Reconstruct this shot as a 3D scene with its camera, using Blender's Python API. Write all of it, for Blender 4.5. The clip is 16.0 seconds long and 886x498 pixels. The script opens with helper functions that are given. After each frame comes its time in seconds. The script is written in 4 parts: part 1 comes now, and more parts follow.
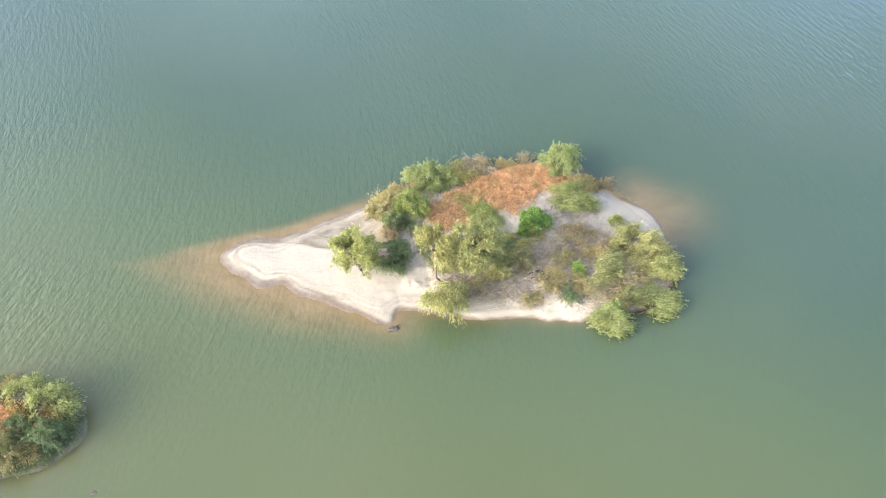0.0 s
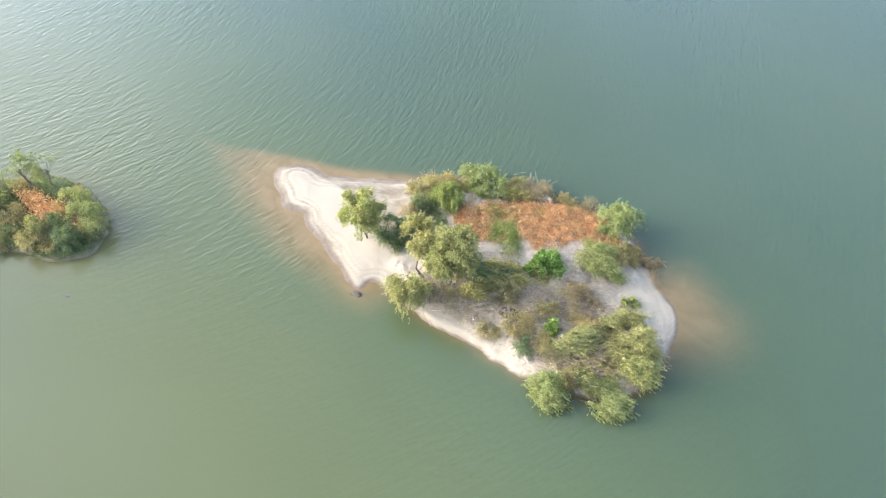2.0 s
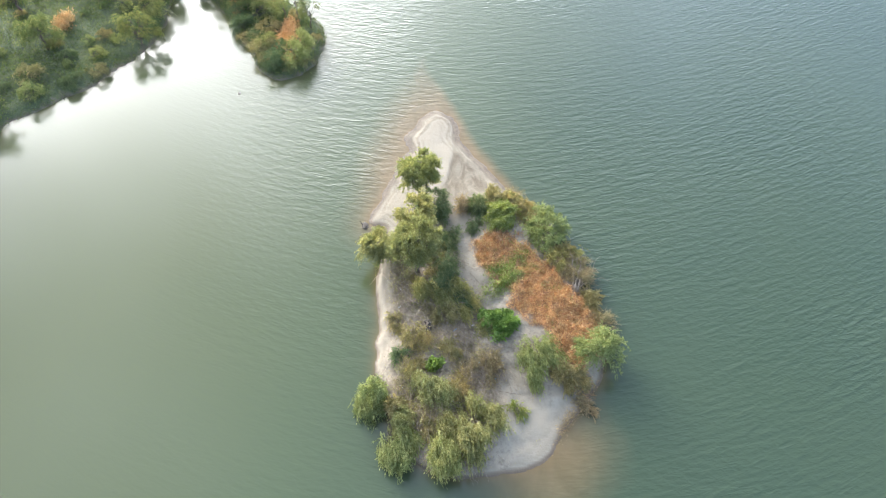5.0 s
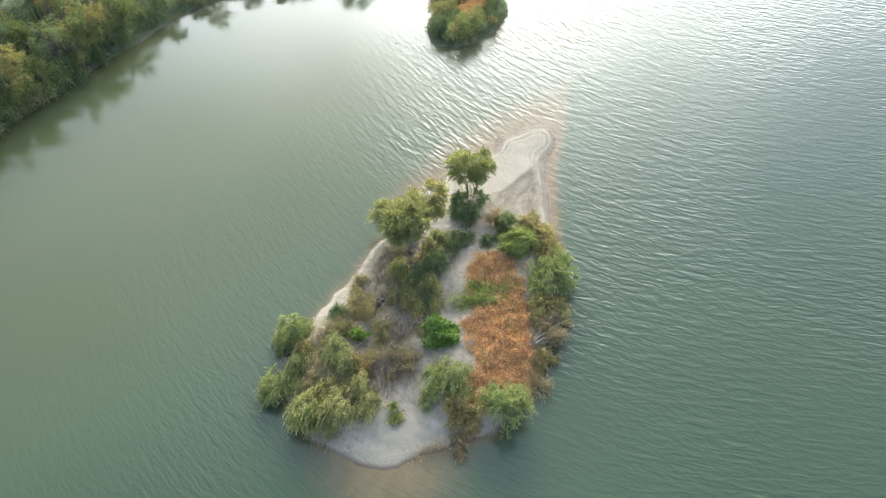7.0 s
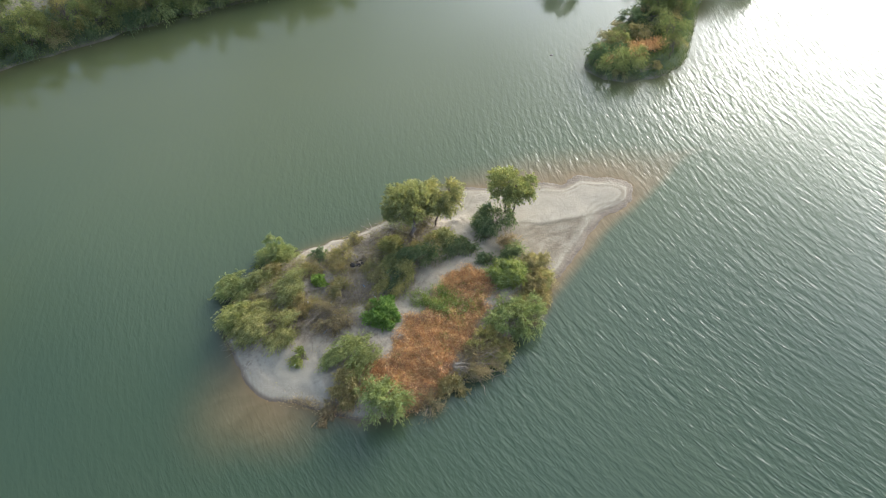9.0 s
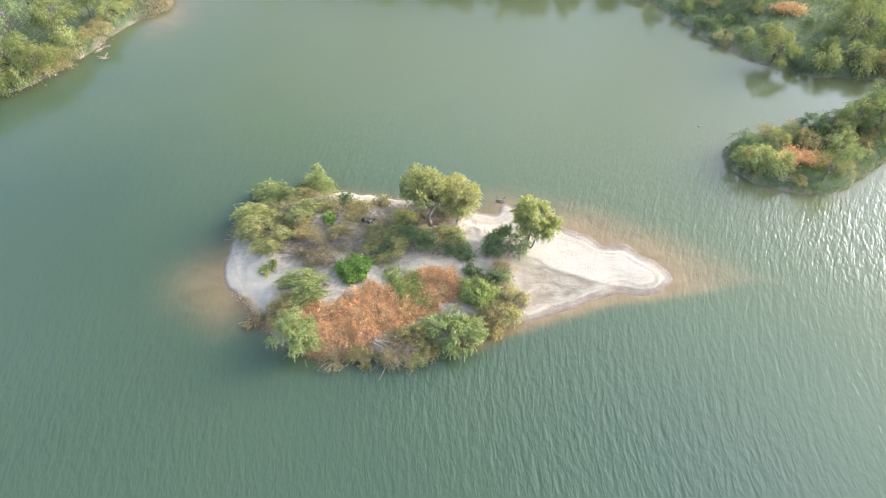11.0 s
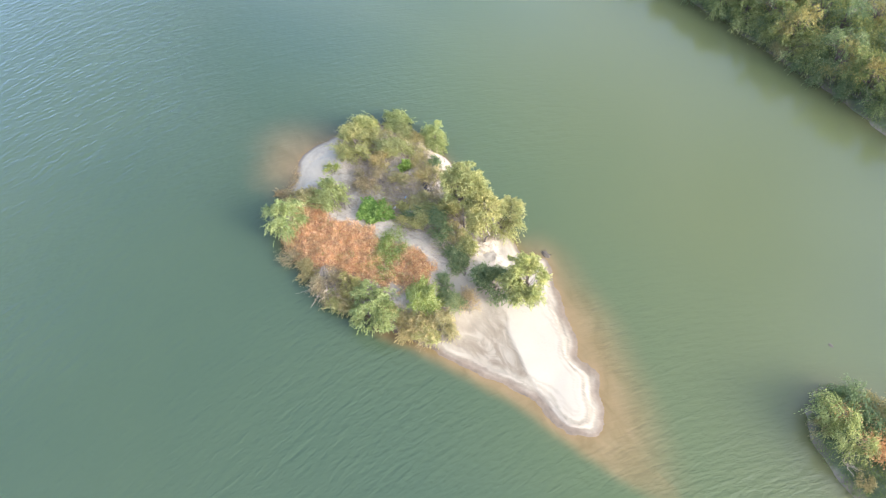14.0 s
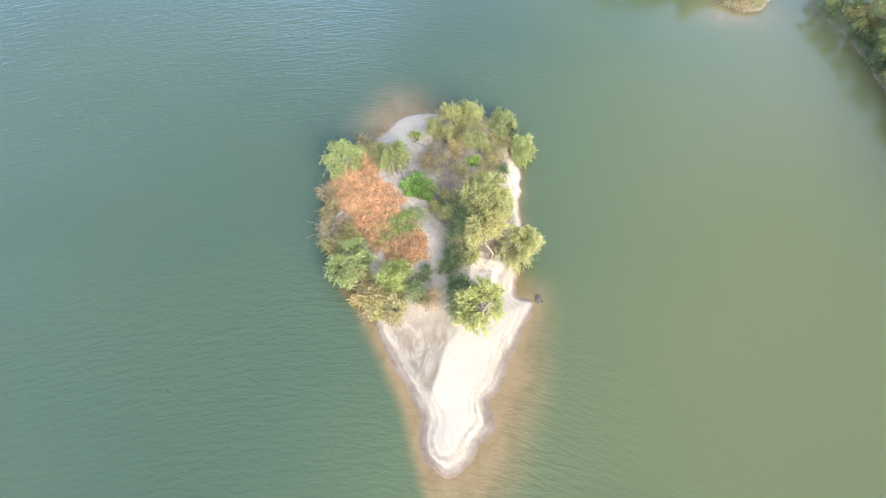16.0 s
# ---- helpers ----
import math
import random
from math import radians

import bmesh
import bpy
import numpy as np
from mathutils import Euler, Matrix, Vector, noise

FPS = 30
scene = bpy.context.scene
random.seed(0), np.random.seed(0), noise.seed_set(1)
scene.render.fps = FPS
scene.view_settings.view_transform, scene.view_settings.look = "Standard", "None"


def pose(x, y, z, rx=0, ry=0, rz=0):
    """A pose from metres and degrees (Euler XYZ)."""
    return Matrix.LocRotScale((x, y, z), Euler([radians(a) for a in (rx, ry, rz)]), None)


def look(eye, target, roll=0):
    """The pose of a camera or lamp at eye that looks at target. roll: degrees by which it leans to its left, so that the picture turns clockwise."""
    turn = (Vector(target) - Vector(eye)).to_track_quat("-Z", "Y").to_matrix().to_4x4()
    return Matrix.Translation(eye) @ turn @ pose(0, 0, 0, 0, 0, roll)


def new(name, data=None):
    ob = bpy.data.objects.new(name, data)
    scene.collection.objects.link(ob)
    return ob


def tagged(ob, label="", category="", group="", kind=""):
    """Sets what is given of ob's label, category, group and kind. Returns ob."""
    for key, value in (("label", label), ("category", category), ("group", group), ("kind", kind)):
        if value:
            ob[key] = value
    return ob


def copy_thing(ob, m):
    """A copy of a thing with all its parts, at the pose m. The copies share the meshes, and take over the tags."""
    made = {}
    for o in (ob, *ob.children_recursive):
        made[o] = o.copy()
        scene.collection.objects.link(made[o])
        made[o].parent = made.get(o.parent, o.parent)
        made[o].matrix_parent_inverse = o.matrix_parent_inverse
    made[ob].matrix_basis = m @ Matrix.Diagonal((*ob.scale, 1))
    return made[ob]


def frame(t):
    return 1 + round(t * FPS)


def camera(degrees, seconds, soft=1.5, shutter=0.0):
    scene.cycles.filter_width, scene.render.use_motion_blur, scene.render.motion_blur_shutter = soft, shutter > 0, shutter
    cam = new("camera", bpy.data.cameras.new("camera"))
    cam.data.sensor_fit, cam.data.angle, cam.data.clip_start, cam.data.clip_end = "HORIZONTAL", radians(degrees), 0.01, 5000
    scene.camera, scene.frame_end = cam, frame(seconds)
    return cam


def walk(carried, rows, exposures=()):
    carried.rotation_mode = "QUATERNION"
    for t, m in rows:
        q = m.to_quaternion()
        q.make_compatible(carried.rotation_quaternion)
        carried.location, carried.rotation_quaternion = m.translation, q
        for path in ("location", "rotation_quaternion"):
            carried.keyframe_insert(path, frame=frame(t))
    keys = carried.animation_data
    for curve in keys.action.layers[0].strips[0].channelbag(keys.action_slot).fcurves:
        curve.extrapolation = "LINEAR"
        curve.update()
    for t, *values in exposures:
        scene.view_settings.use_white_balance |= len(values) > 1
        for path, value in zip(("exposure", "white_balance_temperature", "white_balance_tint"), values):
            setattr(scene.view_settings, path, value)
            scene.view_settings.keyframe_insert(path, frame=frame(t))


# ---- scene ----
cam = camera(64.37, 16.0, soft=1.1)
# Seconds, place, then the turn to the left from +y, the pitch and the roll, in degrees.
PATH = [
    (0, 1.086, -33.596, 39.123, 1.795, -50.573, -0.069),
    (0.5, 5.463, -32.831, 39.082, 9.994, -50.822, -0.050),
    (1, 9.748, -31.677, 39.068, 18.239, -50.889, -0.033),
    (1.5, 13.892, -30.012, 39.103, 26.548, -50.941, -0.002),
    (2, 17.760, -27.743, 39.117, 34.868, -51.005, 0.026),
    (2.5, 21.216, -24.927, 39.162, 43.129, -51.055, 0.007),
    (3, 24.262, -21.616, 39.201, 51.456, -51.084, -0.008),
    (3.5, 26.919, -17.903, 39.205, 59.924, -50.992, 0.006),
    (3.7, 27.918, -16.373, 39.225, 63.325, -50.881, 0.010),
    (4.225, 29.919, -11.838, 39.240, 72.594, -50.863, 0.009),
    (4.75, 31.200, -6.848, 39.263, 82.291, -50.823, 0.005),
    (5.275, 31.643, -1.745, 39.281, 91.952, -50.783, 0.002),
    (5.8, 31.129, 3.133, 39.282, 101.118, -50.765, 0.000),
    (6, 30.613, 4.875, 39.252, 104.450, -50.922, -0.006),
    (6.5, 29.127, 9.163, 39.245, 112.801, -51.106, -0.000),
    (7, 27.168, 13.222, 39.290, 121.123, -51.139, 0.007),
    (7.5, 24.665, 16.939, 39.367, 129.420, -51.159, 0.018),
    (8, 21.650, 20.239, 39.462, 137.655, -51.208, 0.011),
    (8.5, 18.173, 23.103, 39.573, 145.857, -51.238, -0.004),
    (9, 14.349, 25.572, 39.698, 154.084, -51.104, -0.015),
    (9.2, 12.772, 26.495, 39.758, 157.355, -50.967, -0.028),
    (9.725, 8.158, 28.349, 39.851, 166.239, -50.919, -0.028),
    (10.25, 3.133, 29.517, 39.981, 175.440, -50.815, -0.028),
    (10.775, -1.940, 29.788, 40.093, 184.654, -50.710, -0.028),
    (11.3, -6.695, 28.947, 40.131, 193.577, -50.663, -0.028),
    (11.5, -8.347, 28.260, 40.119, 196.898, -50.806, -0.017),
    (12, -12.434, 26.399, 40.067, 205.144, -51.140, -0.016),
    (12.5, -16.286, 24.170, 40.058, 213.328, -51.285, -0.055),
    (13, -19.874, 21.476, 40.052, 221.513, -51.339, -0.062),
    (13.5, -23.140, 18.315, 40.041, 229.866, -51.254, -0.013),
    (14, -25.974, 14.677, 40.074, 238.240, -51.193, 0.035),
    (14.5, -28.145, 10.605, 40.006, 246.716, -51.247, 0.035),
    (15, -29.653, 6.202, 39.949, 255.245, -51.250, 0.049),
    (15.5, -30.562, 1.661, 39.873, 263.839, -51.251, 0.034),
    (16, -30.989, -3.022, 39.873, 272.462, -51.001, 0.051),
]

EXPOSURES = [(0.0, 2.46, 5720, 10), (3.5, 2.32, 5620, 9), (6.0, 1.94, 5650, 5), (7.5, 1.78, 5650, 4), (9.0, 1.52, 5700, 4), (10.2, 2.0, 5620, 7), (11.5, 2.51, 5580, 10.5), (16.0, 2.51, 5600, 11)]
walk(cam, [(t, pose(x, y, z, 0, 0, yaw) @ pose(0, 0, 0, 90 + pitch, 0, roll)) for t, x, y, z, yaw, pitch, roll in PATH], EXPOSURES)

# ---- light ----
SUN_UP, SUN_ROUND = 19.5, 241.7
world = bpy.data.worlds.new("world")
scene.world = world
world.use_nodes = True
sky = world.node_tree.nodes.new("ShaderNodeTexSky")
sky.sky_type, sky.sun_disc = "NISHITA", False
sky.sun_elevation, sky.sun_rotation = radians(SUN_UP), radians(SUN_ROUND)
sky.air_density, sky.dust_density, sky.ozone_density = 0.6, 5.0, 1.4
backing = world.node_tree.nodes["Background"]
backing.inputs["Strength"].default_value = 0.15
# thin high cloud over the whole sky
cloud = world.node_tree.nodes.new("ShaderNodeTexNoise")
cloud.inputs["Scale"].default_value, cloud.inputs["Detail"].default_value, cloud.inputs["Roughness"].default_value = 2.2, 4.0, 0.5
veil = world.node_tree.nodes.new("ShaderNodeMapRange")
veil.inputs["From Min"].default_value, veil.inputs["From Max"].default_value, veil.inputs["To Min"].default_value, veil.inputs["To Max"].default_value = 0.42, 0.66, 0.9, 1.7
thicken = world.node_tree.nodes.new("ShaderNodeVectorMath")
thicken.operation = "SCALE"
haze = world.node_tree.nodes.new("ShaderNodeVectorMath")
haze.operation = "ADD"
TO_SUN = Vector((math.sin(radians(SUN_ROUND)) * math.cos(radians(SUN_UP)), math.cos(radians(SUN_ROUND)) * math.cos(radians(SUN_UP)), math.sin(radians(SUN_UP))))
# the veiled sun lights the thin cloud round it
whence = world.node_tree.nodes.new("ShaderNodeTexCoord").outputs["Generated"]
toward = world.node_tree.nodes.new("ShaderNodeVectorMath")
toward.operation = "DOT_PRODUCT"
toward.inputs[1].default_value = TO_SUN
facing = world.node_tree.nodes.new("ShaderNodeMapRange")
facing.inputs["From Min"].default_value, facing.inputs["From Max"].default_value = -1.0, 1.0
aureole = world.node_tree.nodes.new("ShaderNodeMath")
aureole.operation, aureole.inputs[1].default_value = "POWER", 9.0
tint = world.node_tree.nodes.new("ShaderNodeMix")
tint.data_type = "RGBA"
tint.inputs[7].default_value = (6.0, 5.75, 5.3, 1)
height = world.node_tree.nodes.new("ShaderNodeSeparateXYZ")
upward = world.node_tree.nodes.new("ShaderNodeMix")
upward.data_type = "RGBA"
upward.inputs[6].default_value, upward.inputs[7].default_value = (0.94, 1.00, 1.03, 1), (0.47, 0.45, 0.405, 1)
# the cloud thickens towards the north
north = world.node_tree.nodes.new("ShaderNodeMapRange")
north.inputs["From Min"].default_value, north.inputs["To Min"].default_value, north.inputs["To Max"].default_value = -1.0, 0.88, 1.12
cover = world.node_tree.nodes.new("ShaderNodeMath")
cover.operation = "MULTIPLY"
steep = world.node_tree.nodes.new("ShaderNodeMath")
steep.operation, steep.inputs[1].default_value, steep.use_clamp = "POWER", 1.6, True
for a, b in ((whence, height.inputs[0]), (height.outputs["Z"], steep.inputs[0]), (steep.outputs[0], upward.inputs[0]), (upward.outputs[2], tint.inputs[6]), (whence, cloud.inputs["Vector"]), (whence, toward.inputs[0]), (toward.outputs["Value"], facing.inputs["Value"]), (facing.outputs[0], aureole.inputs[0]), (aureole.outputs[0], tint.inputs[0]), (tint.outputs[2], haze.inputs[1]), (cloud.outputs["Fac"], veil.inputs["Value"]), (sky.outputs[0], haze.inputs[0]), (haze.outputs[0], thicken.inputs[0]), (height.outputs["Y"], north.inputs["Value"]), (veil.outputs[0], cover.inputs[0]), (north.outputs[0], cover.inputs[1]), (cover.outputs[0], thicken.inputs["Scale"]), (thicken.outputs[0], backing.inputs["Color"])):
    world.node_tree.links.new(a, b)
sun = new("sun", bpy.data.lights.new("sun", "SUN"))
sun.data.energy, sun.data.angle, sun.data.color = 0.16, radians(24.0), (1.0, 0.94, 0.85)
sun.matrix_world = look(TO_SUN * 100, (0, 0, 0))

# ---- materials ----
class Nodes:
    """Short-hand for one node material."""

    def __init__(self, name):
        self.mat = bpy.data.materials.new(name)
        self.mat.use_nodes = True
        self.tree = self.mat.node_tree
        self.shader = self.tree.nodes["Principled BSDF"]
        self.out = self.tree.nodes["Material Output"]

    def add(self, kind, **inputs):
        node = self.tree.nodes.new("ShaderNode" + kind)
        for key, value in inputs.items():
            self.put(node, key.replace("_", " "), value)
        return node

    def put(self, node, key, value):
        socket = node.inputs[key]
        if isinstance(value, bpy.types.NodeSocket):
            self.tree.links.new(value, socket)
        else:
            socket.default_value = value

    def place(self, stretch=(1, 1, 1), turn=0.0, source="Object"):
        at = self.add("TexCoord").outputs[source]
        m = self.add("Mapping", Vector=at, Scale=stretch, Rotation=(0, 0, radians(turn)))
        return m.outputs[0]

    def noise(self, scale, detail=3.0, rough=0.55, at=None, bend=0.0):
        n = self.add("TexNoise", Scale=scale, Detail=detail, Roughness=rough, Distortion=bend)
        self.put(n, "Vector", at or self.place())
        return n.outputs["Fac"]

    def ramp(self, value, stops):
        r = self.add("ValToRGB", Fac=value)
        e = r.color_ramp.elements
        for n, (at, color) in enumerate(stops):
            s = e[n] if n < 2 else e.new(at)
            s.position = at
            s.color = (*color, 1) if isinstance(color, tuple) else (color, color, color, 1)
        return r.outputs["Color"]

    def mix(self, fac, a, b, how="MIX"):
        m = self.tree.nodes.new("ShaderNodeMix")
        m.data_type, m.blend_type = "RGBA", how
        for key, value in ((0, fac), (6, a), (7, b)):
            if isinstance(value, bpy.types.NodeSocket):
                self.tree.links.new(value, m.inputs[key])
            else:
                m.inputs[key].default_value = (*value, 1) if isinstance(value, tuple) else value
        return m.outputs[2]

    def math(self, how, a, b=0.0, clamp=False):
        m = self.tree.nodes.new("ShaderNodeMath")
        m.operation, m.use_clamp = how, clamp
        for n, value in enumerate((a, b)):
            if isinstance(value, bpy.types.NodeSocket):
                self.tree.links.new(value, m.inputs[n])
            else:
                m.inputs[n].default_value = value
        return m.outputs[0]

    def attr(self, name):
        a = self.add("Attribute")
        a.attribute_name = name
        return a.outputs["Fac"]

    def bump(self, height, strength, distance):
        return self.add("Bump", Height=height, Strength=strength, Distance=distance).outputs[0]

    def done(self, color, rough=0.9, normal=None, **inputs):
        self.put(self.shader, "Base Color", color if isinstance(color, bpy.types.NodeSocket) else (*color, 1))
        self.put(self.shader, "Roughness", rough)
        if normal:
            self.put(self.shader, "Normal", normal)
        for key, value in inputs.items():
            self.put(self.shader, key.replace("_", " "), value)
        return self.mat


def ground_material():
    n = Nodes("sand_and_soil")
    fine = n.noise(9.0, 6.0, 0.7)
    broad = n.noise(0.55, 4.0, 0.6)
    dry = n.mix(broad, (0.230, 0.195, 0.137), (0.264, 0.226, 0.164))
    dry = n.mix(n.math("MULTIPLY", fine, 0.35), dry, (0.202, 0.168, 0.115))
    damp = n.ramp(n.noise(0.55, 5.0, 0.6, n.place((1, 1.8, 1), -25), 1.2), [(0.3, (0.085, 0.066, 0.040)), (0.5, (0.130, 0.104, 0.066)), (0.72, (0.205, 0.171, 0.121))])
    sand = n.mix(n.attr("damp"), dry, damp)
    soil = n.ramp(n.noise(3.2, 6.0, 0.75), [(0.30, (0.125, 0.098, 0.066)), (0.42, (0.205, 0.170, 0.124)), (0.52, (0.270, 0.226, 0.160)), (0.70, (0.305, 0.260, 0.190))])
    top = n.mix(n.attr("soil"), sand, soil)
    meadow = n.ramp(n.noise(0.9, 6.0, 0.7), [(0.3, (0.038, 0.050, 0.020)), (0.5, (0.070, 0.085, 0.034)), (0.7, (0.12, 0.122, 0.056))])
    top = n.mix(n.attr("meadow"), top, meadow)
    rust = n.ramp(n.noise(4.0, 4.0, 0.7), [(0.3, (0.16, 0.085, 0.04)), (0.7, (0.36, 0.21, 0.11))])
    top = n.mix(n.attr("rust"), top, rust)
    wet = n.ramp(n.noise(1.4, 4.0, 0.6, n.place((1, 1, 1))), [(0.3, (0.062, 0.043, 0.024)), (0.7, (0.122, 0.088, 0.052))])
    top = n.mix(n.attr("wet"), top, wet)
    gloss = n.math("SUBTRACT", 0.95, n.math("MULTIPLY", n.attr("wet"), 0.2))
    return n.done(top, gloss, n.bump(n.math("ADD", fine, n.noise(2.4, 4.0)), 0.6, 0.06))


def water_material():
    n = Nodes("turbid_river_water")
    # wave fronts bow round the island: they bend back on the north and on the south side
    plan = n.add("SeparateXYZ", Vector=n.add("TexCoord").outputs["Object"])
    y = plan.outputs["Y"]
    bow = n.math("SQRT", n.math("ADD", n.math("MULTIPLY", y, y), 500.0))
    bowed = n.math("ADD", n.math("SUBTRACT", plan.outputs["X"], n.math("MULTIPLY", y, 0.07)), n.math("MULTIPLY", bow, 0.62))
    front = n.add("CombineXYZ", X=bowed, Y=plan.outputs["Y"]).outputs[0]

    def swell(long, across, shift):
        return n.add("Mapping", Vector=front, Scale=(across, long, 1), Location=(shift, shift * 0.7, 0)).outputs[0]

    def ridge(long, across, shift, bend):
        """Short sharp wave crests."""
        fold = n.math("ABSOLUTE", n.math("SUBTRACT", n.math("MULTIPLY", n.noise(1.0, 1.5, 0.5, swell(long, across, shift), bend), 2.0), 1.0))
        return n.math("SUBTRACT", 1.0, n.math("POWER", fold, 0.8))

    crests = n.noise(1.0, 2.0, 0.5, swell(0.6, 2.3, 0.0), 0.3)
    cross = n.noise(1.0, 2.0, 0.5, n.place((3.6, 1.7, 1), -20), 0.25)
    small = n.noise(6.0, 2.0, 0.5, n.place((1.0, 0.5, 1), 20), 0.2)
    crests = n.math("ADD", n.math("MULTIPLY", crests, 0.8), n.math("MULTIPLY", ridge(0.62, 2.1, 7.0, 0.35), 0.34))
    crests = n.math("ADD", crests, n.math("MULTIPLY", ridge(0.4, 1.2, 19.0, 0.4), 0.17))
    wave = n.math("ADD", n.math("ADD", crests, n.math("MULTIPLY", cross, 0.42)), n.math("MULTIPLY", small, 0.18))
    # open-water colour graded over the plan: lighter south, darker north and east
    clouded = n.math("MULTIPLY", n.math("SUBTRACT", n.noise(0.05, 3.0, 0.5), 0.5), 0.45)
    open_water = n.ramp(n.math("ADD", n.attr("depth"), clouded), [(0.0, (0.060, 0.068, 0.028)), (0.5, (0.046, 0.060, 0.027)), (1.0, (0.030, 0.046, 0.026))])
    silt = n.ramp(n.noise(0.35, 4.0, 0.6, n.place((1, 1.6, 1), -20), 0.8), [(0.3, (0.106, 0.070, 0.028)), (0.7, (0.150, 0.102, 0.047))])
    color = n.mix(n.attr("shoal"), open_water, silt)
    return n.done(color, 0.12, n.bump(wave, n.attr("ripple"), 0.095), IOR=1.333)


def leaf_material(name, low, mid, high, glow=0.48):
    n = Nodes(name)
    one = n.add("NewGeometry").outputs["Random Per Island"]
    color = n.ramp(one, [(0.0, low), (0.5, mid), (1.0, high)])
    patch = n.ramp(n.noise(1.9, 3.0), [(0.34, (0.70, 0.76, 0.70)), (0.66, (1.18, 1.12, 1.02))])
    color = n.mix(1.0, color, patch, "MULTIPLY")
    whole = n.ramp(n.add("ObjectInfo").outputs["Random"], [(0.0, (0.86, 0.92, 0.9)), (1.0, (1.12, 1.05, 0.95))])
    color = n.mix(1.0, color, whole, "MULTIPLY")
    n.done(color, 0.65, Specular_IOR_Level=0.12)
    through_leaf = n.add("BsdfTranslucent", Color=n.mix(1.0, color, (1.08, 1.10, 0.72), "MULTIPLY"))
    m = n.add("MixShader", Fac=glow)
    n.tree.links.new(n.shader.outputs[0], m.inputs[1])
    n.tree.links.new(through_leaf.outputs[0], m.inputs[2])
    n.tree.links.new(m.outputs[0], n.out.inputs["Surface"])
    return n.mat


def bark_material(name, a, b):
    n = Nodes(name)
    grain = n.noise(6.0, 5.0, 0.7, n.place((1, 1, 0.25)))
    one = n.add("NewGeometry").outputs["Random Per Island"]
    color = n.mix(1.0, n.ramp(grain, [(0.3, a), (0.7, b)]), n.ramp(one, [(0.0, 0.75), (1.0, 1.2)]), "MULTIPLY")
    return n.done(color, 0.9, n.bump(grain, 0.5, 0.01))


GROUND = ground_material()
WATER = water_material()
WILLOW = leaf_material("willow_leaves", (0.165, 0.184, 0.072), (0.275, 0.288, 0.122), (0.39, 0.395, 0.195))
OLIVE = leaf_material("olive_willow_leaves", (0.195, 0.182, 0.074), (0.320, 0.297, 0.130), (0.44, 0.405, 0.21))
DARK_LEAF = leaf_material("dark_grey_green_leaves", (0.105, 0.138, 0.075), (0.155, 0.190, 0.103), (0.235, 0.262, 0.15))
BRIGHT = leaf_material("bright_green_leaves", (0.13, 0.20, 0.045), (0.22, 0.31, 0.085), (0.34, 0.43, 0.16))
GREY_LEAF = leaf_material("withered_leaves", (0.23, 0.185, 0.09), (0.32, 0.265, 0.14), (0.42, 0.355, 0.21))
RUST = leaf_material("rusty_dry_leaves", (0.36, 0.178, 0.095), (0.50, 0.300, 0.182), (0.61, 0.445, 0.315))
HERB = leaf_material("green_herb_leaves", (0.15, 0.19, 0.045), (0.24, 0.265, 0.075), (0.44, 0.44, 0.24))
BROWN = leaf_material("brown_withered_leaves", (0.165, 0.130, 0.085), (0.27, 0.220, 0.148), (0.39, 0.325, 0.23))
STRAW = leaf_material("brown_dry_grass", (0.24, 0.172, 0.108), (0.33, 0.245, 0.16), (0.43, 0.335, 0.23))
BARK = bark_material("brown_bark", (0.07, 0.052, 0.038), (0.17, 0.13, 0.095))
DEAD = bark_material("bleached_dead_wood", (0.13, 0.098, 0.062), (0.38, 0.31, 0.225))
ROT = bark_material("rotten_black_wood", (0.012, 0.010, 0.009), (0.05, 0.04, 0.032))


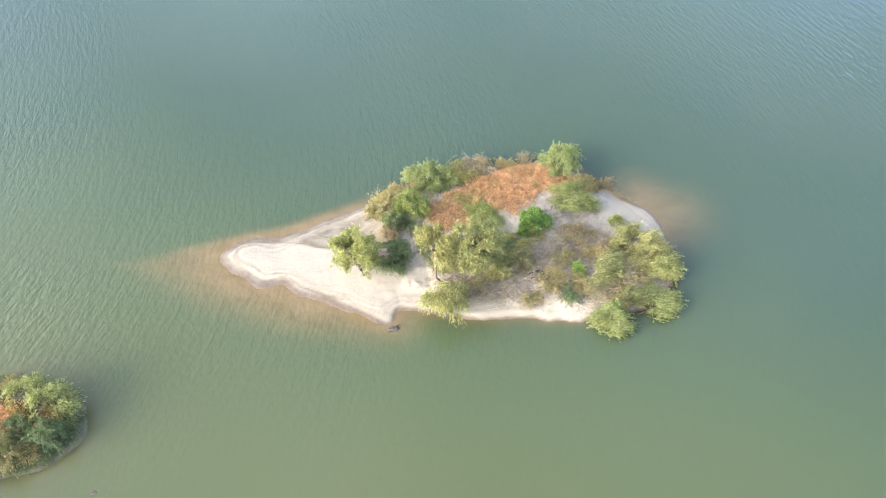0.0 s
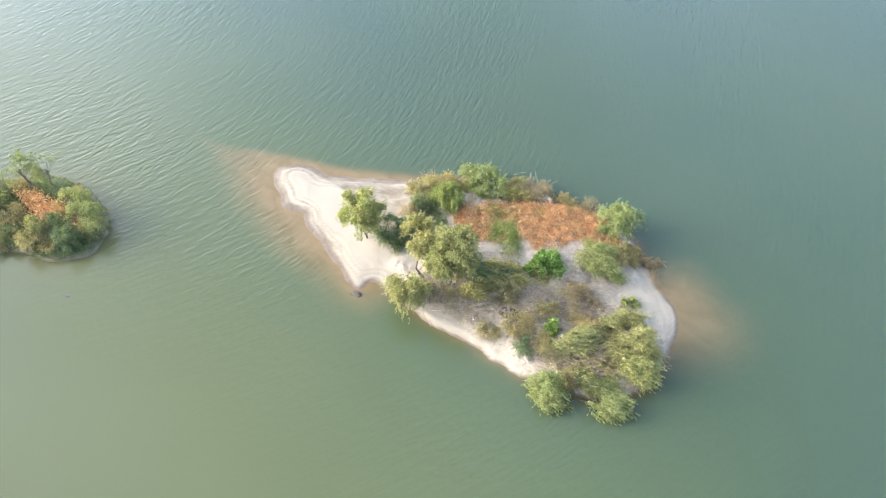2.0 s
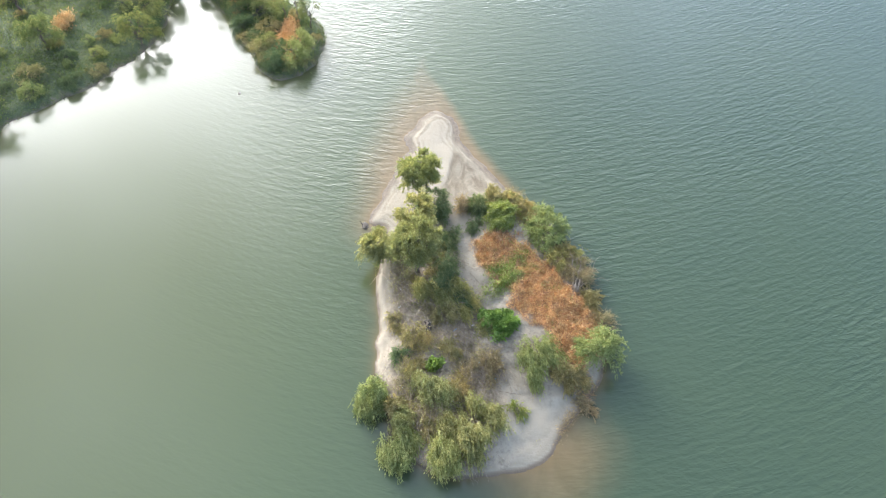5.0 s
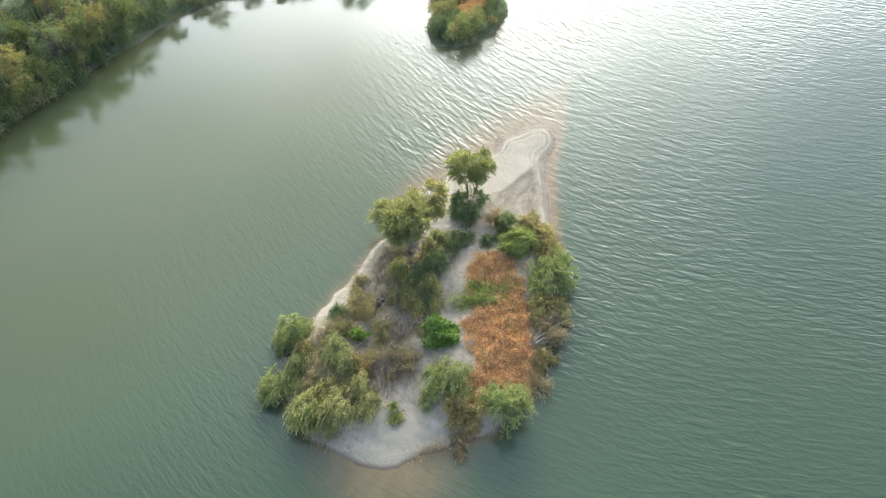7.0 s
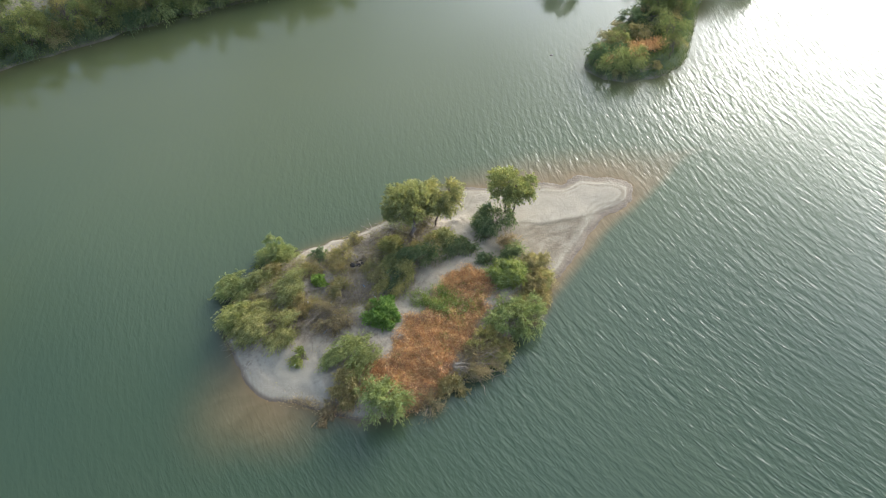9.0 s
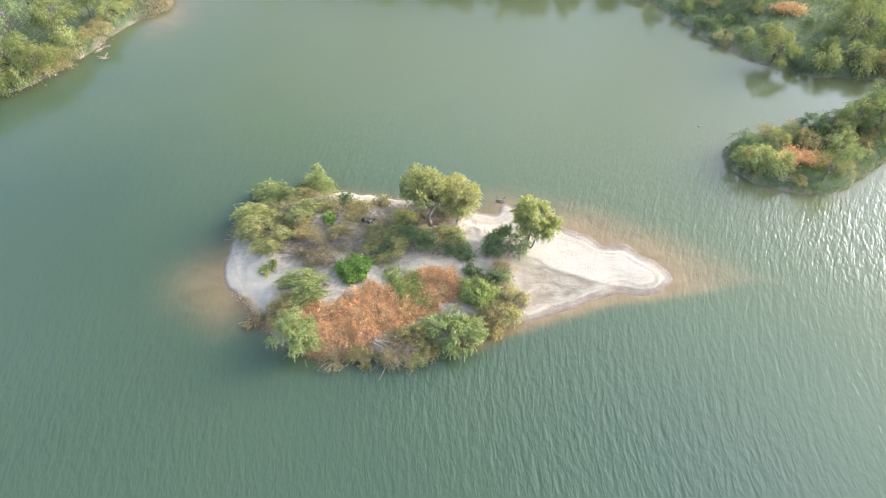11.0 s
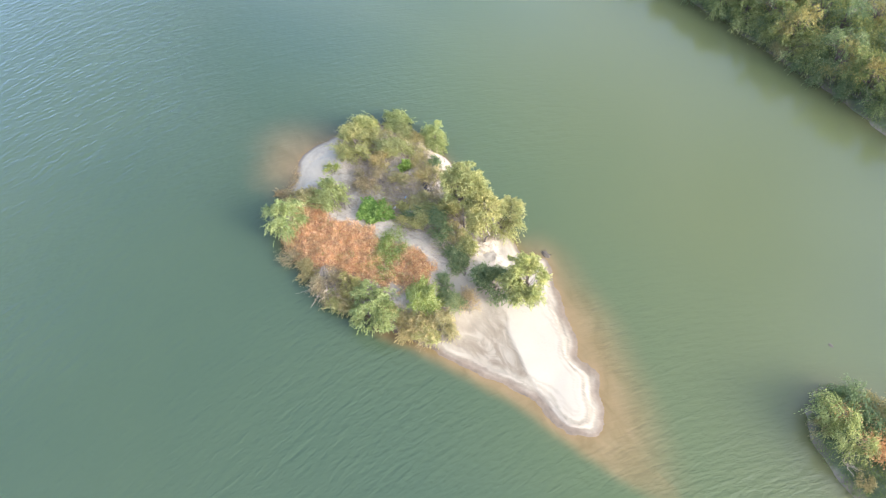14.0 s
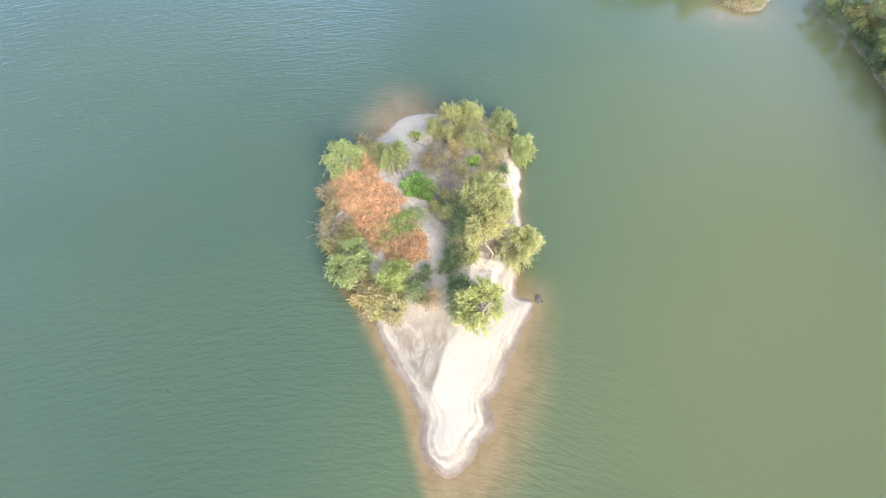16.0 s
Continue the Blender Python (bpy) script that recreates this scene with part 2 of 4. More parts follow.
# ---- mesh helpers ----
class Soup:
    """Gathers tubes and leaves in bulk, as one mesh."""

    def __init__(self):
        self.verts, self.quads, self.count = [], [], 0

    def add(self, verts, quads):
        self.verts.append(verts)
        self.quads.append(quads + self.count)
        self.count += len(verts)

    def leaves(self, at, way, long, wide, rng):
        """Diamond leaves from points at, along way; a little folded by their random spin."""
        count = len(at)
        way = way / (np.linalg.norm(way, axis=1, keepdims=True) + 1e-9)
        side = np.cross(way, rng.normal(size=(count, 3)))
        side /= np.linalg.norm(side, axis=1, keepdims=True) + 1e-9
        long, wide = np.broadcast_to(long, count)[:, None], np.broadcast_to(wide, count)[:, None]
        mid = at + way * long * 0.45
        v = np.stack([at, mid + side * wide * 0.5, at + way * long, mid - side * wide * 0.5], 1).reshape(-1, 3)
        self.add(v, np.arange(count * 4).reshape(-1, 4))

    def tube(self, points, radii, sides=5):
        points, radii = np.asarray(points, float), np.asarray(radii, float)
        tangent = np.gradient(points, axis=0)
        tangent /= np.linalg.norm(tangent, axis=1, keepdims=True) + 1e-9
        ref = np.where(np.abs(tangent[:, 2:3]) > 0.9, [[1.0, 0, 0]], [[0, 0, 1.0]])
        a = np.cross(tangent, ref)
        a /= np.linalg.norm(a, axis=1, keepdims=True) + 1e-9
        b = np.cross(tangent, a)
        turn = np.linspace(0, 2 * np.pi, sides, endpoint=False)
        ring = points[:, None] + radii[:, None, None] * (np.cos(turn)[None, :, None] * a[:, None] + np.sin(turn)[None, :, None] * b[:, None])
        rows, k = len(points), np.arange(sides)
        quads = np.concatenate([np.stack([i * sides + k, i * sides + (k + 1) % sides, (i + 1) * sides + (k + 1) % sides, (i + 1) * sides + k], 1) for i in range(rows - 1)])
        self.add(ring.reshape(-1, 3), quads)

    def mesh(self, name):
        me = bpy.data.meshes.new(name)
        v, q = np.concatenate(self.verts), np.concatenate(self.quads)
        me.vertices.add(len(v))
        me.vertices.foreach_set("co", v.astype(np.float32).ravel())
        me.loops.add(q.size)
        me.loops.foreach_set("vertex_index", q.astype(np.int32).ravel())
        me.polygons.add(len(q))
        me.polygons.foreach_set("loop_start", np.arange(0, q.size, 4, dtype=np.int32))
        me.update(calc_edges=True)
        return me


def part(name, data, material, parent, label=""):
    if isinstance(data, Soup):
        data = data.mesh(name)
    elif isinstance(data, bmesh.types.BMesh):
        bm, data = data, bpy.data.meshes.new(name)
        bm.to_mesh(data)
        bm.free()
    data.materials.append(material)
    ob = new(name, data)
    ob.parent = parent
    return tagged(ob, label) if label else ob


def thing(name, at, label, category, group="", turn=0.0):
    ob = new(name)
    ob.empty_display_size = 0.2
    ob.matrix_basis = pose(*at, 0, 0, turn)
    return tagged(ob, label, category, group)


def closed_spline(points, steps=8):
    """A smooth closed line through the plan's corners."""
    p, out = np.array(points, float), []
    for i in range(len(p)):
        a, b, c, d = p[i - 1], p[i], p[(i + 1) % len(p)], p[(i + 2) % len(p)]
        for s in np.arange(steps) / steps:
            out.append(0.5 * (2 * b + (c - a) * s + (2 * a - 5 * b + 4 * c - d) * s**2 + (3 * b - a - 3 * c + d) * s**3))
    return np.array(out)


def inside_by(line, xy):
    """Signed distance of points to a closed line: plus inside."""
    a, b = line, np.roll(line, -1, 0)
    out = np.empty(len(xy))
    for s in range(0, len(xy), 4000):
        p = xy[s : s + 4000, None]
        ab = (b - a)[None]
        u = np.clip(((p - a) * ab).sum(-1) / (ab**2).sum(-1), 0, 1)
        far = np.sqrt((((p - a) - u[..., None] * ab) ** 2).sum(-1)).min(1)
        cross = (a[None, :, 1] > p[..., 1]) != (b[None, :, 1] > p[..., 1])
        at = a[None, :, 0] + (p[..., 1] - a[None, :, 1]) * (b - a)[None, :, 0] / ((b - a)[None, :, 1] + 1e-12)
        odd = (cross & (p[..., 0] < at)).sum(1) % 2
        out[s : s + 4000] = np.where(odd == 1, far, -far)
    return out


def smooth(lo, hi, v):
    s = np.clip((v - lo) / (hi - lo), 0, 1)
    return s * s * (3 - 2 * s)


def rough(xy, size, seed):
    """Soft value noise in the plan, from -1 to 1."""
    rng = np.random.default_rng(seed)
    table = rng.uniform(-1, 1, (128, 128))
    p = xy / size
    i = np.floor(p).astype(int)
    f = p - i
    f = f * f * (3 - 2 * f)
    g = lambda dx, dy: table[(i[:, 0] + dx) % 128, (i[:, 1] + dy) % 128]
    return (g(0, 0) * (1 - f[:, 0]) + g(1, 0) * f[:, 0]) * (1 - f[:, 1]) + (g(0, 1) * (1 - f[:, 0]) + g(1, 1) * f[:, 0]) * f[:, 1]


# ---- ground and water ----
SHORE = closed_spline([(-15.65, -2.45), (-15.15, -3.6), (-13.6, -4.6), (-12.4, -5.3), (-11.0, -5.1), (-9.7, -5.9), (-8.0, -6.4), (-6.5, -6.9), (-5.0, -7.5), (-3.4, -8.1),
                       (-2.9, -7.7), (-2.5, -6.9), (0.0, -7.1), (2.3, -7.5), (5.7, -7.35), (9.0, -7.45), (11.5, -6.9), (14.2, -6.2), (15.8, -4.5), (16.5, -2.5),
                       (16.5, -0.6), (16.1, 1.6), (15.2, 3.0), (13.55, 4.2), (12.3, 5.3), (10.8, 6.6), (8.0, 7.4), (6.1, 7.4), (3.4, 6.65), (1.4, 6.2),
                       (-0.3, 5.5), (-2.5, 4.5), (-5.4, 2.9), (-8.5, 1.2), (-11.6, -0.6), (-13.6, -0.7), (-14.95, -1.3)])
PLATEAU = closed_spline([(-14.9, -2.25), (-14.4, -3.1), (-13.2, -4.0), (-12.0, -4.5), (-10.5, -4.5), (-9.0, -5.1), (-6.8, -6.0), (-4.2, -6.9), (-2.0, -6.4), (-1.5, -4.0), (-3.0, -2.5), (-5.7, -2.8), (-7.3, -1.95), (-9.2, -1.6), (-11.0, -1.25), (-12.6, -1.25), (-14.1, -1.4)])
ISLET = closed_spline([(-20.6, -16.4), (-21.3, -14.5), (-22.8, -13.2), (-24.4, -12.8), (-26.5, -12.6), (-29.0, -13.2), (-31.6, -15.4), (-34.2, -18.0), (-37.0, -20.4), (-41.0, -21.5), (-52.0, -21.0),
                       (-60.0, -23.0), (-52.0, -27.0), (-41.0, -26.8), (-35.5, -25.5), (-31.7, -23.0), (-28.4, -21.1), (-25.2, -19.3), (-23.0, -18.8), (-21.5, -17.8)], 6)
SOUTH = np.array([(-3000, -28), (-45, -28), (-36, -28.6), (-31, -28.2), (-27.5, -28.5), (-25, -29.4), (-22.5, -31.4), (-19.3, -33.8), (-17.5, -36.5), (-15.5, -38.6),
                  (-12, -39.8), (-7, -40.4), (0, -40.7), (6, -40.6), (11, -40.9), (17, -40.5), (22.5, -40.0), (28, -39.6), (30.3, -38.8), (32.4, -37.9), (34.8, -36.9), (36.6, -38.2), (39, -42), (45, -52), (60, -70), (60, -3000), (-3000, -3000)], float)
EAST = np.array([(3000, -3000), (62, -3000), (62, -68), (47, -50), (39.8, -39.5), (38, -35.8), (35.4, -33.4), (33.5, -32.2), (33.1, -30.2), (33.9, -28.7), (35.6, -27.4), (36.8, -24.5), (37.6, -21.2), (39.5, -17.8), (42.2, -14.9), (46.5, -12), (60, -4), (120, 20), (3000, 300)], float)
SHELF = closed_spline([(-1.7, 5.2), (-5.2, 3.8), (-8.8, 2.0), (-12.2, 0.5), (-15.6, -0.7), (-18.5, -1.7), (-21.3, -2.8), (-23.4, -3.5), (-21.0, -4.7), (-18.0, -5.7), (-14.0, -7.3), (-10.2, -8.5), (-6.5, -8.9), (-3.0, -9.2), (-1.0, -7.6), (0.5, -1.0)])
EAST_SHELF = closed_spline([(12.8, 4.9), (14.5, 5.6), (16.6, 5.2), (19.3, 4.3), (21.2, 2.8), (19.3, 0.8), (16.9, -0.5), (15.0, 0.5), (13.5, 3.0)])
PATCH = closed_spline([(-1.6, 0.9), (-0.4, 3.0), (1.4, 4.5), (3.6, 5.9), (5.6, 7.4), (7.8, 7.4), (9.6, 6.1), (10.5, 5.0), (9.3, 4.0), (7.0, 2.9), (5.6, 1.8), (4.2, 1.2), (2.9, -0.2), (1.2, -0.4), (-0.4, -0.4)])


def lines(parts):
    """Grid lines, close together where the plan is fine."""
    return np.unique(np.concatenate([np.arange(a, b, step) for a, b, step in parts]).round(3))


def land(xy):
    """Height of the ground, and how much each kind of cover lies on it."""
    near = (np.abs(xy[:, 0]) < 40) & (np.abs(xy[:, 1]) < 30)
    d = np.full(len(xy), -40.0)
    d[near] = inside_by(SHORE, xy[near])
    wild = inside_by(ISLET, xy)
    bank = np.maximum(inside_by(SOUTH, xy), inside_by(EAST, xy))
    x, y = xy[:, 0], xy[:, 1]
    d = d + 0.12 * rough(xy, 0.9, 3) + 0.05 * rough(xy, 0.35, 4)
    growth = smooth(-0.5, 0.5, 0.8 * rough(xy, 1.3, 16) + 1.0 * smooth(0.5, 1.6, d) + 0.7 * rough(xy, 0.5, 17) - 0.45)
    bare = np.maximum.reduce([np.exp(-(((x - 13.3) / 1.7) ** 2) - ((y - 2.0) / 1.7) ** 2), np.exp(-(((x + 2.2) / 1.8) ** 2) - ((y + 0.9) / 1.0) ** 2), np.exp(-(((x - 1.2) / 2.4) ** 2) - ((y + 1.6) / 0.6) ** 2), smooth(-1.5, -3.5, x)])
    growth = growth * np.clip(1 - 1.3 * bare, 0, 1)
    # main island: a beach that climbs to hummocky ground, with a scarp on the south-east shore
    bumps = 0.20 * rough(xy, 1.7, 5) + 0.15 * rough(xy, 0.7, 6) + 0.07 * rough(xy, 0.33, 7)
    spit = 1 - smooth(-7.5, -1.5, x)
    body = (0.10 + 0.20 * smooth(-1.0, -3.5, y) * smooth(-1.0, 2.0, x)) * smooth(0, 0.5, d) + 0.15 * smooth(0.2, 1.8, d) + 0.2 * smooth(0.8, 3.5, d) + bumps * smooth(0.3, 1.6, d) * (0.35 + 0.65 * growth)
    flat = 0.02 + 0.10 * smooth(0, 1.2, d) + 0.03 * rough(xy, 0.8, 8)
    top = np.full(len(xy), -9.0)
    top[near] = inside_by(PLATEAU, xy[near])
    top = top + 0.06 * rough(xy, 1.1, 9)
    # low steps that the falling water has left round the spit
    terrace = 0.035 * (np.floor(d * 3.2) / 3.2 + smooth(0.55, 1.0, (d * 3.2) % 1.0) / 3.2)
    spit_height = flat * 0.6 + terrace + 0.045 * smooth(-0.05, 0.12, top) + 0.05 * rough(xy, 2.0, 10) * smooth(0, 1, d)
    rise = np.zeros(len(xy))
    rise[near] = smooth(-2.6, 0.8, np.maximum(inside_by(PATCH, xy[near]), 1.6 - np.hypot((x[near] + 2.4), (y[near] - 1.8))))
    body = body - 0.6 * rise * bumps * smooth(0.3, 1.6, d) * (0.35 + 0.65 * growth) + 0.42 * rise * smooth(0.1, 1.3, d)
    island = np.where(d > 0, body * (1 - spit) + spit_height * spit, 0)
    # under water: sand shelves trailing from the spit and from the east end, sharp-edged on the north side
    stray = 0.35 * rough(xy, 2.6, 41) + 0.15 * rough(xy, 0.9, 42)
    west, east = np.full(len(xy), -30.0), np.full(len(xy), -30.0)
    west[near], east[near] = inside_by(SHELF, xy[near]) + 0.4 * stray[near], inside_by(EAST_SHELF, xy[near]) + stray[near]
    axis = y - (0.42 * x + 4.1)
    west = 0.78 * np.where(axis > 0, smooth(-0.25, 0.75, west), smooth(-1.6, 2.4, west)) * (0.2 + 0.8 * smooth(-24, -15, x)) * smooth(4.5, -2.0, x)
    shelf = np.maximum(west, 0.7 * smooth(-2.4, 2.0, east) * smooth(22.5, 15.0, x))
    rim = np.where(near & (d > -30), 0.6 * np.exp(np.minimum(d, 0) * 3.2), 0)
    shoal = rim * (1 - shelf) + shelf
    island = np.where(d > 0, island, np.maximum(d * 0.55, -1.6))
    ragged = bank + 0.35 * rough(xy, 2.3, 11) + 0.15 * rough(xy, 0.8, 12)
    shore_land = np.where(ragged > 0, 0.55 * smooth(0, 1.5, ragged) + 0.4 * smooth(2, 9, ragged) + (0.18 * rough(xy, 2.5, 13)) * smooth(0.5, 3, ragged), np.maximum(ragged * 0.5, -1.6))
    low = wild + 0.2 * rough(xy, 1.1, 14)
    islet = np.where(low > 0, 0.40 * smooth(0, 0.8, low) + (0.2 + 0.12 * rough(xy, 1.4, 15)) * smooth(0.6, 2, low), np.maximum(low * 0.6, -1.6))
    height = np.maximum(np.maximum(island, shore_land), islet)
    main = (d > -2) & near
    soil = np.where(main, growth * (1 - spit), smooth(-0.6, 0.1, np.maximum(ragged, low)))
    rust = np.zeros(len(xy))
    rust[near] = smooth(-0.2, 0.6, inside_by(PATCH, xy[near]) + 0.45 * rough(xy[near], 1.1, 51) + 0.35 * rough(xy[near], 0.45, 151))
    meadow = smooth(-0.05, 0.14, np.maximum(ragged, low))
    # a bare muddy strip behind the wood on the south bank
    track = smooth(15, 19, x) * smooth(-46.5, -48, y) * smooth(-75, -70, y) * (bank > 0)
    meadow = meadow * (1 - 0.5 * track)
    strand = smooth(-0.35, 0.45, np.sin(d * 14 + 3.0 * rough(xy, 1.7, 19)) + 0.3 * rough(xy, 0.5, 20))
    damp = np.clip(np.where(main, np.maximum.reduce([1.0 * spit * smooth(0.16, -0.04, top) * smooth(0.5, 1.3, d), 1 - smooth(0.05, 0.3, d), 0.65 * strand * smooth(1.5, 0.9, d) * np.maximum(spit, 0.4)]), 1.0), 0, 1)
    line = smooth(0.6, 0.95, np.sin(d * 9 + 3.0 * rough(xy, 1.6, 21))) * smooth(2.0, 0.9, d) * smooth(0.03, 0.15, d) * spit
    wet = np.maximum(np.maximum(1 - smooth(0.015, 0.10, height), 0.4 * line) * np.where(main, 1.0, 0.9), np.where(main, 0.0, np.maximum(0.9 * (1 - meadow) * (height > -0.3), 0.3 * track)))
    calm = smooth(-20, -2, y - 0.25 * (x + 4))
    lee = 1 - 0.75 * np.exp(-(((x - 18) / 12.0) ** 2) - ((y + 1.0) / 7.0) ** 2)
    ripple = (0.26 + 0.62 * calm * lee) * (0.5 + 0.5 * smooth(0.0, 1.0, -height)) * (0.75 + 0.35 * rough(xy, 9.0, 18)) * (0.2 + 0.8 * smooth(-27, -15, y))
    # depth is only a plan gradient for the water's colour, not the bed's level
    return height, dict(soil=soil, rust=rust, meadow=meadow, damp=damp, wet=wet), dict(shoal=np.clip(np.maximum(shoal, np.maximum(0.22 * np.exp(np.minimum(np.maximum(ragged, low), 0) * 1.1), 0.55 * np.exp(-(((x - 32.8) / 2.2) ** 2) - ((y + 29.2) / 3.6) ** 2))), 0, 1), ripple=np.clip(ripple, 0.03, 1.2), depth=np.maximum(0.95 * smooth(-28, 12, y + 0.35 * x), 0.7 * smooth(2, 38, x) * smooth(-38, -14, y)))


def ground_at(x, y):
    return float(land(np.array([[x, y]], float))[0][0])


def sheet(name, xs, ys, heights, attributes, material):
    me = bpy.data.meshes.new(name)
    gx, gy = np.meshgrid(xs, ys)
    v = np.stack([gx.ravel(), gy.ravel(), heights], 1)
    w, h = len(xs), len(ys)
    k = (np.arange(h - 1)[:, None] * w + np.arange(w - 1)[None]).ravel()
    q = np.stack([k, k + 1, k + w + 1, k + w], 1)
    me.vertices.add(len(v))
    me.vertices.foreach_set("co", v.astype(np.float32).ravel())
    me.loops.add(q.size)
    me.loops.foreach_set("vertex_index", q.astype(np.int32).ravel())
    me.polygons.add(len(q))
    me.polygons.foreach_set("loop_start", np.arange(0, q.size, 4, dtype=np.int32))
    me.polygons.foreach_set("use_smooth", np.ones(len(q), bool))
    me.update(calc_edges=True)
    for key, value in attributes.items():
        me.attributes.new(key, "FLOAT", "POINT").data.foreach_set("value", value.astype(np.float32))
    me.materials.append(material)
    return new(name, me)


FAR = [(-3000, -400, 650), (-400, -80, 40), (-80, -40, 2.5)]
XS = lines([*FAR, (-40, -18, 0.7), (-18, -2, 0.12), (-2, 18, 0.16), (18, 48, 0.8), (48, 90, 3), (90, 400, 40), (400, 3001, 650)])
YS = lines([(-3000, -400, 650), (-400, -80, 40), (-80, -48, 2.5), (-48, -10, 0.6), (-10, 3, 0.12), (3, 9, 0.16), (9, 30, 1.5), (30, 90, 5), (90, 400, 40), (400, 3001, 650)])
GX, GY = np.meshgrid(XS, YS)
HEIGHT, COVER, WET = land(np.stack([GX.ravel(), GY.ravel()], 1))
ground = tagged(sheet("ground", XS, YS, HEIGHT, COVER, GROUND), "pale sandy river islets and grassy muddy banks", "ground", kind="structure")
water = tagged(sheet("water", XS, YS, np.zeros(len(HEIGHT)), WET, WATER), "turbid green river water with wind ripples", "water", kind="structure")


# ---- plants ----
def crown_shell(rng, count, radii, low=-0.55, lobe_count=0):
    """Points in the outer part of a lumpy crown."""
    lobes = rng.normal(size=(60, 3))
    lobes /= np.linalg.norm(lobes, axis=1, keepdims=True)
    lobes = lobes[lobes[:, 2] > low][: lobe_count or max(5, count // 8)]
    lobes *= rng.uniform(0.45, 0.95, (len(lobes), 1))
    pick = rng.integers(len(lobes), size=count)
    size = rng.uniform(0.10, 0.26, len(lobes))[pick]
    p = lobes[pick] + rng.normal(size=(count, 3)) * size[:, None]
    far = np.linalg.norm(p, axis=1, keepdims=True)
    return p * np.minimum(1.0, 1.08 / (far + 1e-9)) * np.array(radii)


def sprays(soup, rng, centres, out, twigs, leaves, long, droop, lean, leaf=(0.20, 0.05), twist=0.45, spread=0.5):
    """Drooping leafy twigs from each clump."""
    count = len(centres) * twigs
    start = np.repeat(centres, twigs, 0) + rng.normal(size=(count, 3)) * 0.10
    way = np.repeat(out, twigs, 0) * 0.7 + rng.normal(size=(count, 3)) * spread + np.array([lean[0], lean[1], 0.25])
    way /= np.linalg.norm(way, axis=1, keepdims=True) + 1e-9
    reach = long * rng.uniform(0.55, 1.15, count)
    s = rng.uniform(0.08, 1.0, (count, leaves))
    at = start[:, None] + way[:, None] * (s * reach[:, None])[..., None]
    at[..., 2] -= droop * s**2 * reach[:, None]
    tangent = np.repeat(way[:, None], leaves, 1).copy()
    tangent[..., 2] -= 2 * droop * s
    tangent = tangent.reshape(-1, 3) + rng.normal(size=(count * leaves, 3)) * twist
    n = count * leaves
    soup.leaves(at.reshape(-1, 3), tangent, leaf[0] * rng.uniform(0.6, 1.25, n), leaf[1] * rng.uniform(0.7, 1.3, n), rng)


def bent(rng, a, b, sag=0.0, wiggle=0.06, steps=6):
    s = np.linspace(0, 1, steps)[:, None]
    p = np.asarray(a)[None] * (1 - s) + np.asarray(b)[None] * s
    size = np.linalg.norm(np.subtract(b, a))
    p = p + rng.normal(size=p.shape) * wiggle * size * 0.5 * (s * (1 - s) * 4)
    p[:, 2] += sag * (s * (1 - s))[:, 0] * size
    return p


def willow(at, height, radii, label, seed, leaf=None, stems=1, clear=0.35, clumps=55, twigs=13, leaves=12, long=0.7, droop=0.75, lean=(0.0, 0.0), tip=(0.0, 0.0), name="willow_tree", category="tree", group="", leaf_size=(0.155, 0.048), turn=0.0, thick=None, lobes=0):
    """A willow: tapered trunk or stems, limbs, and a crown of drooping leafy twigs."""
    rng = np.random.default_rng(seed)
    ob = thing(name, at, label, category, group, turn)
    mid = np.array([tip[0], tip[1], height * (clear + (1 - clear) * 0.5)])
    half = np.array([radii[0], radii[1], height * (1 - clear) * 0.5])
    shell = crown_shell(rng, clumps, half, lobe_count=lobes)
    centres = mid + shell
    centres[:, 2] = np.maximum(centres[:, 2], 0.08)
    thick = thick or 0.03 * height
    wood, crown = Soup(), Soup()
    fork = []
    for k in range(stems):
        foot = np.array([*(rng.normal(size=2) * 0.12 * (stems > 1) * radii[0]), -0.15])
        head = mid + np.array([*(rng.normal(size=2) * 0.35 * (stems > 1) * radii[0]), -half[2] * rng.uniform(0.1, 0.5)])
        line = bent(rng, foot, head, 0.1, 0.10, 7)
        wood.tube(line, np.linspace(thick, thick * 0.5, 7) / math.sqrt(stems), 7)
        fork.append(line)
    for c in centres[rng.permutation(len(centres))[: max(6, clumps // 3)]]:
        line = fork[rng.integers(len(fork))]
        a = line[rng.integers(3, 7)]
        wood.tube(bent(rng, a, c, 0.15, 0.12, 5), np.linspace(thick * 0.38, thick * 0.07, 5), 4)
    out = shell / (np.linalg.norm(shell, axis=1, keepdims=True) + 1e-9)
    sprays(crown, rng, centres, out, twigs, leaves, long, droop, lean, leaf_size)
    part("trunk", wood, BARK, ob)
    part("crown", crown, leaf or WILLOW, ob)
    return ob


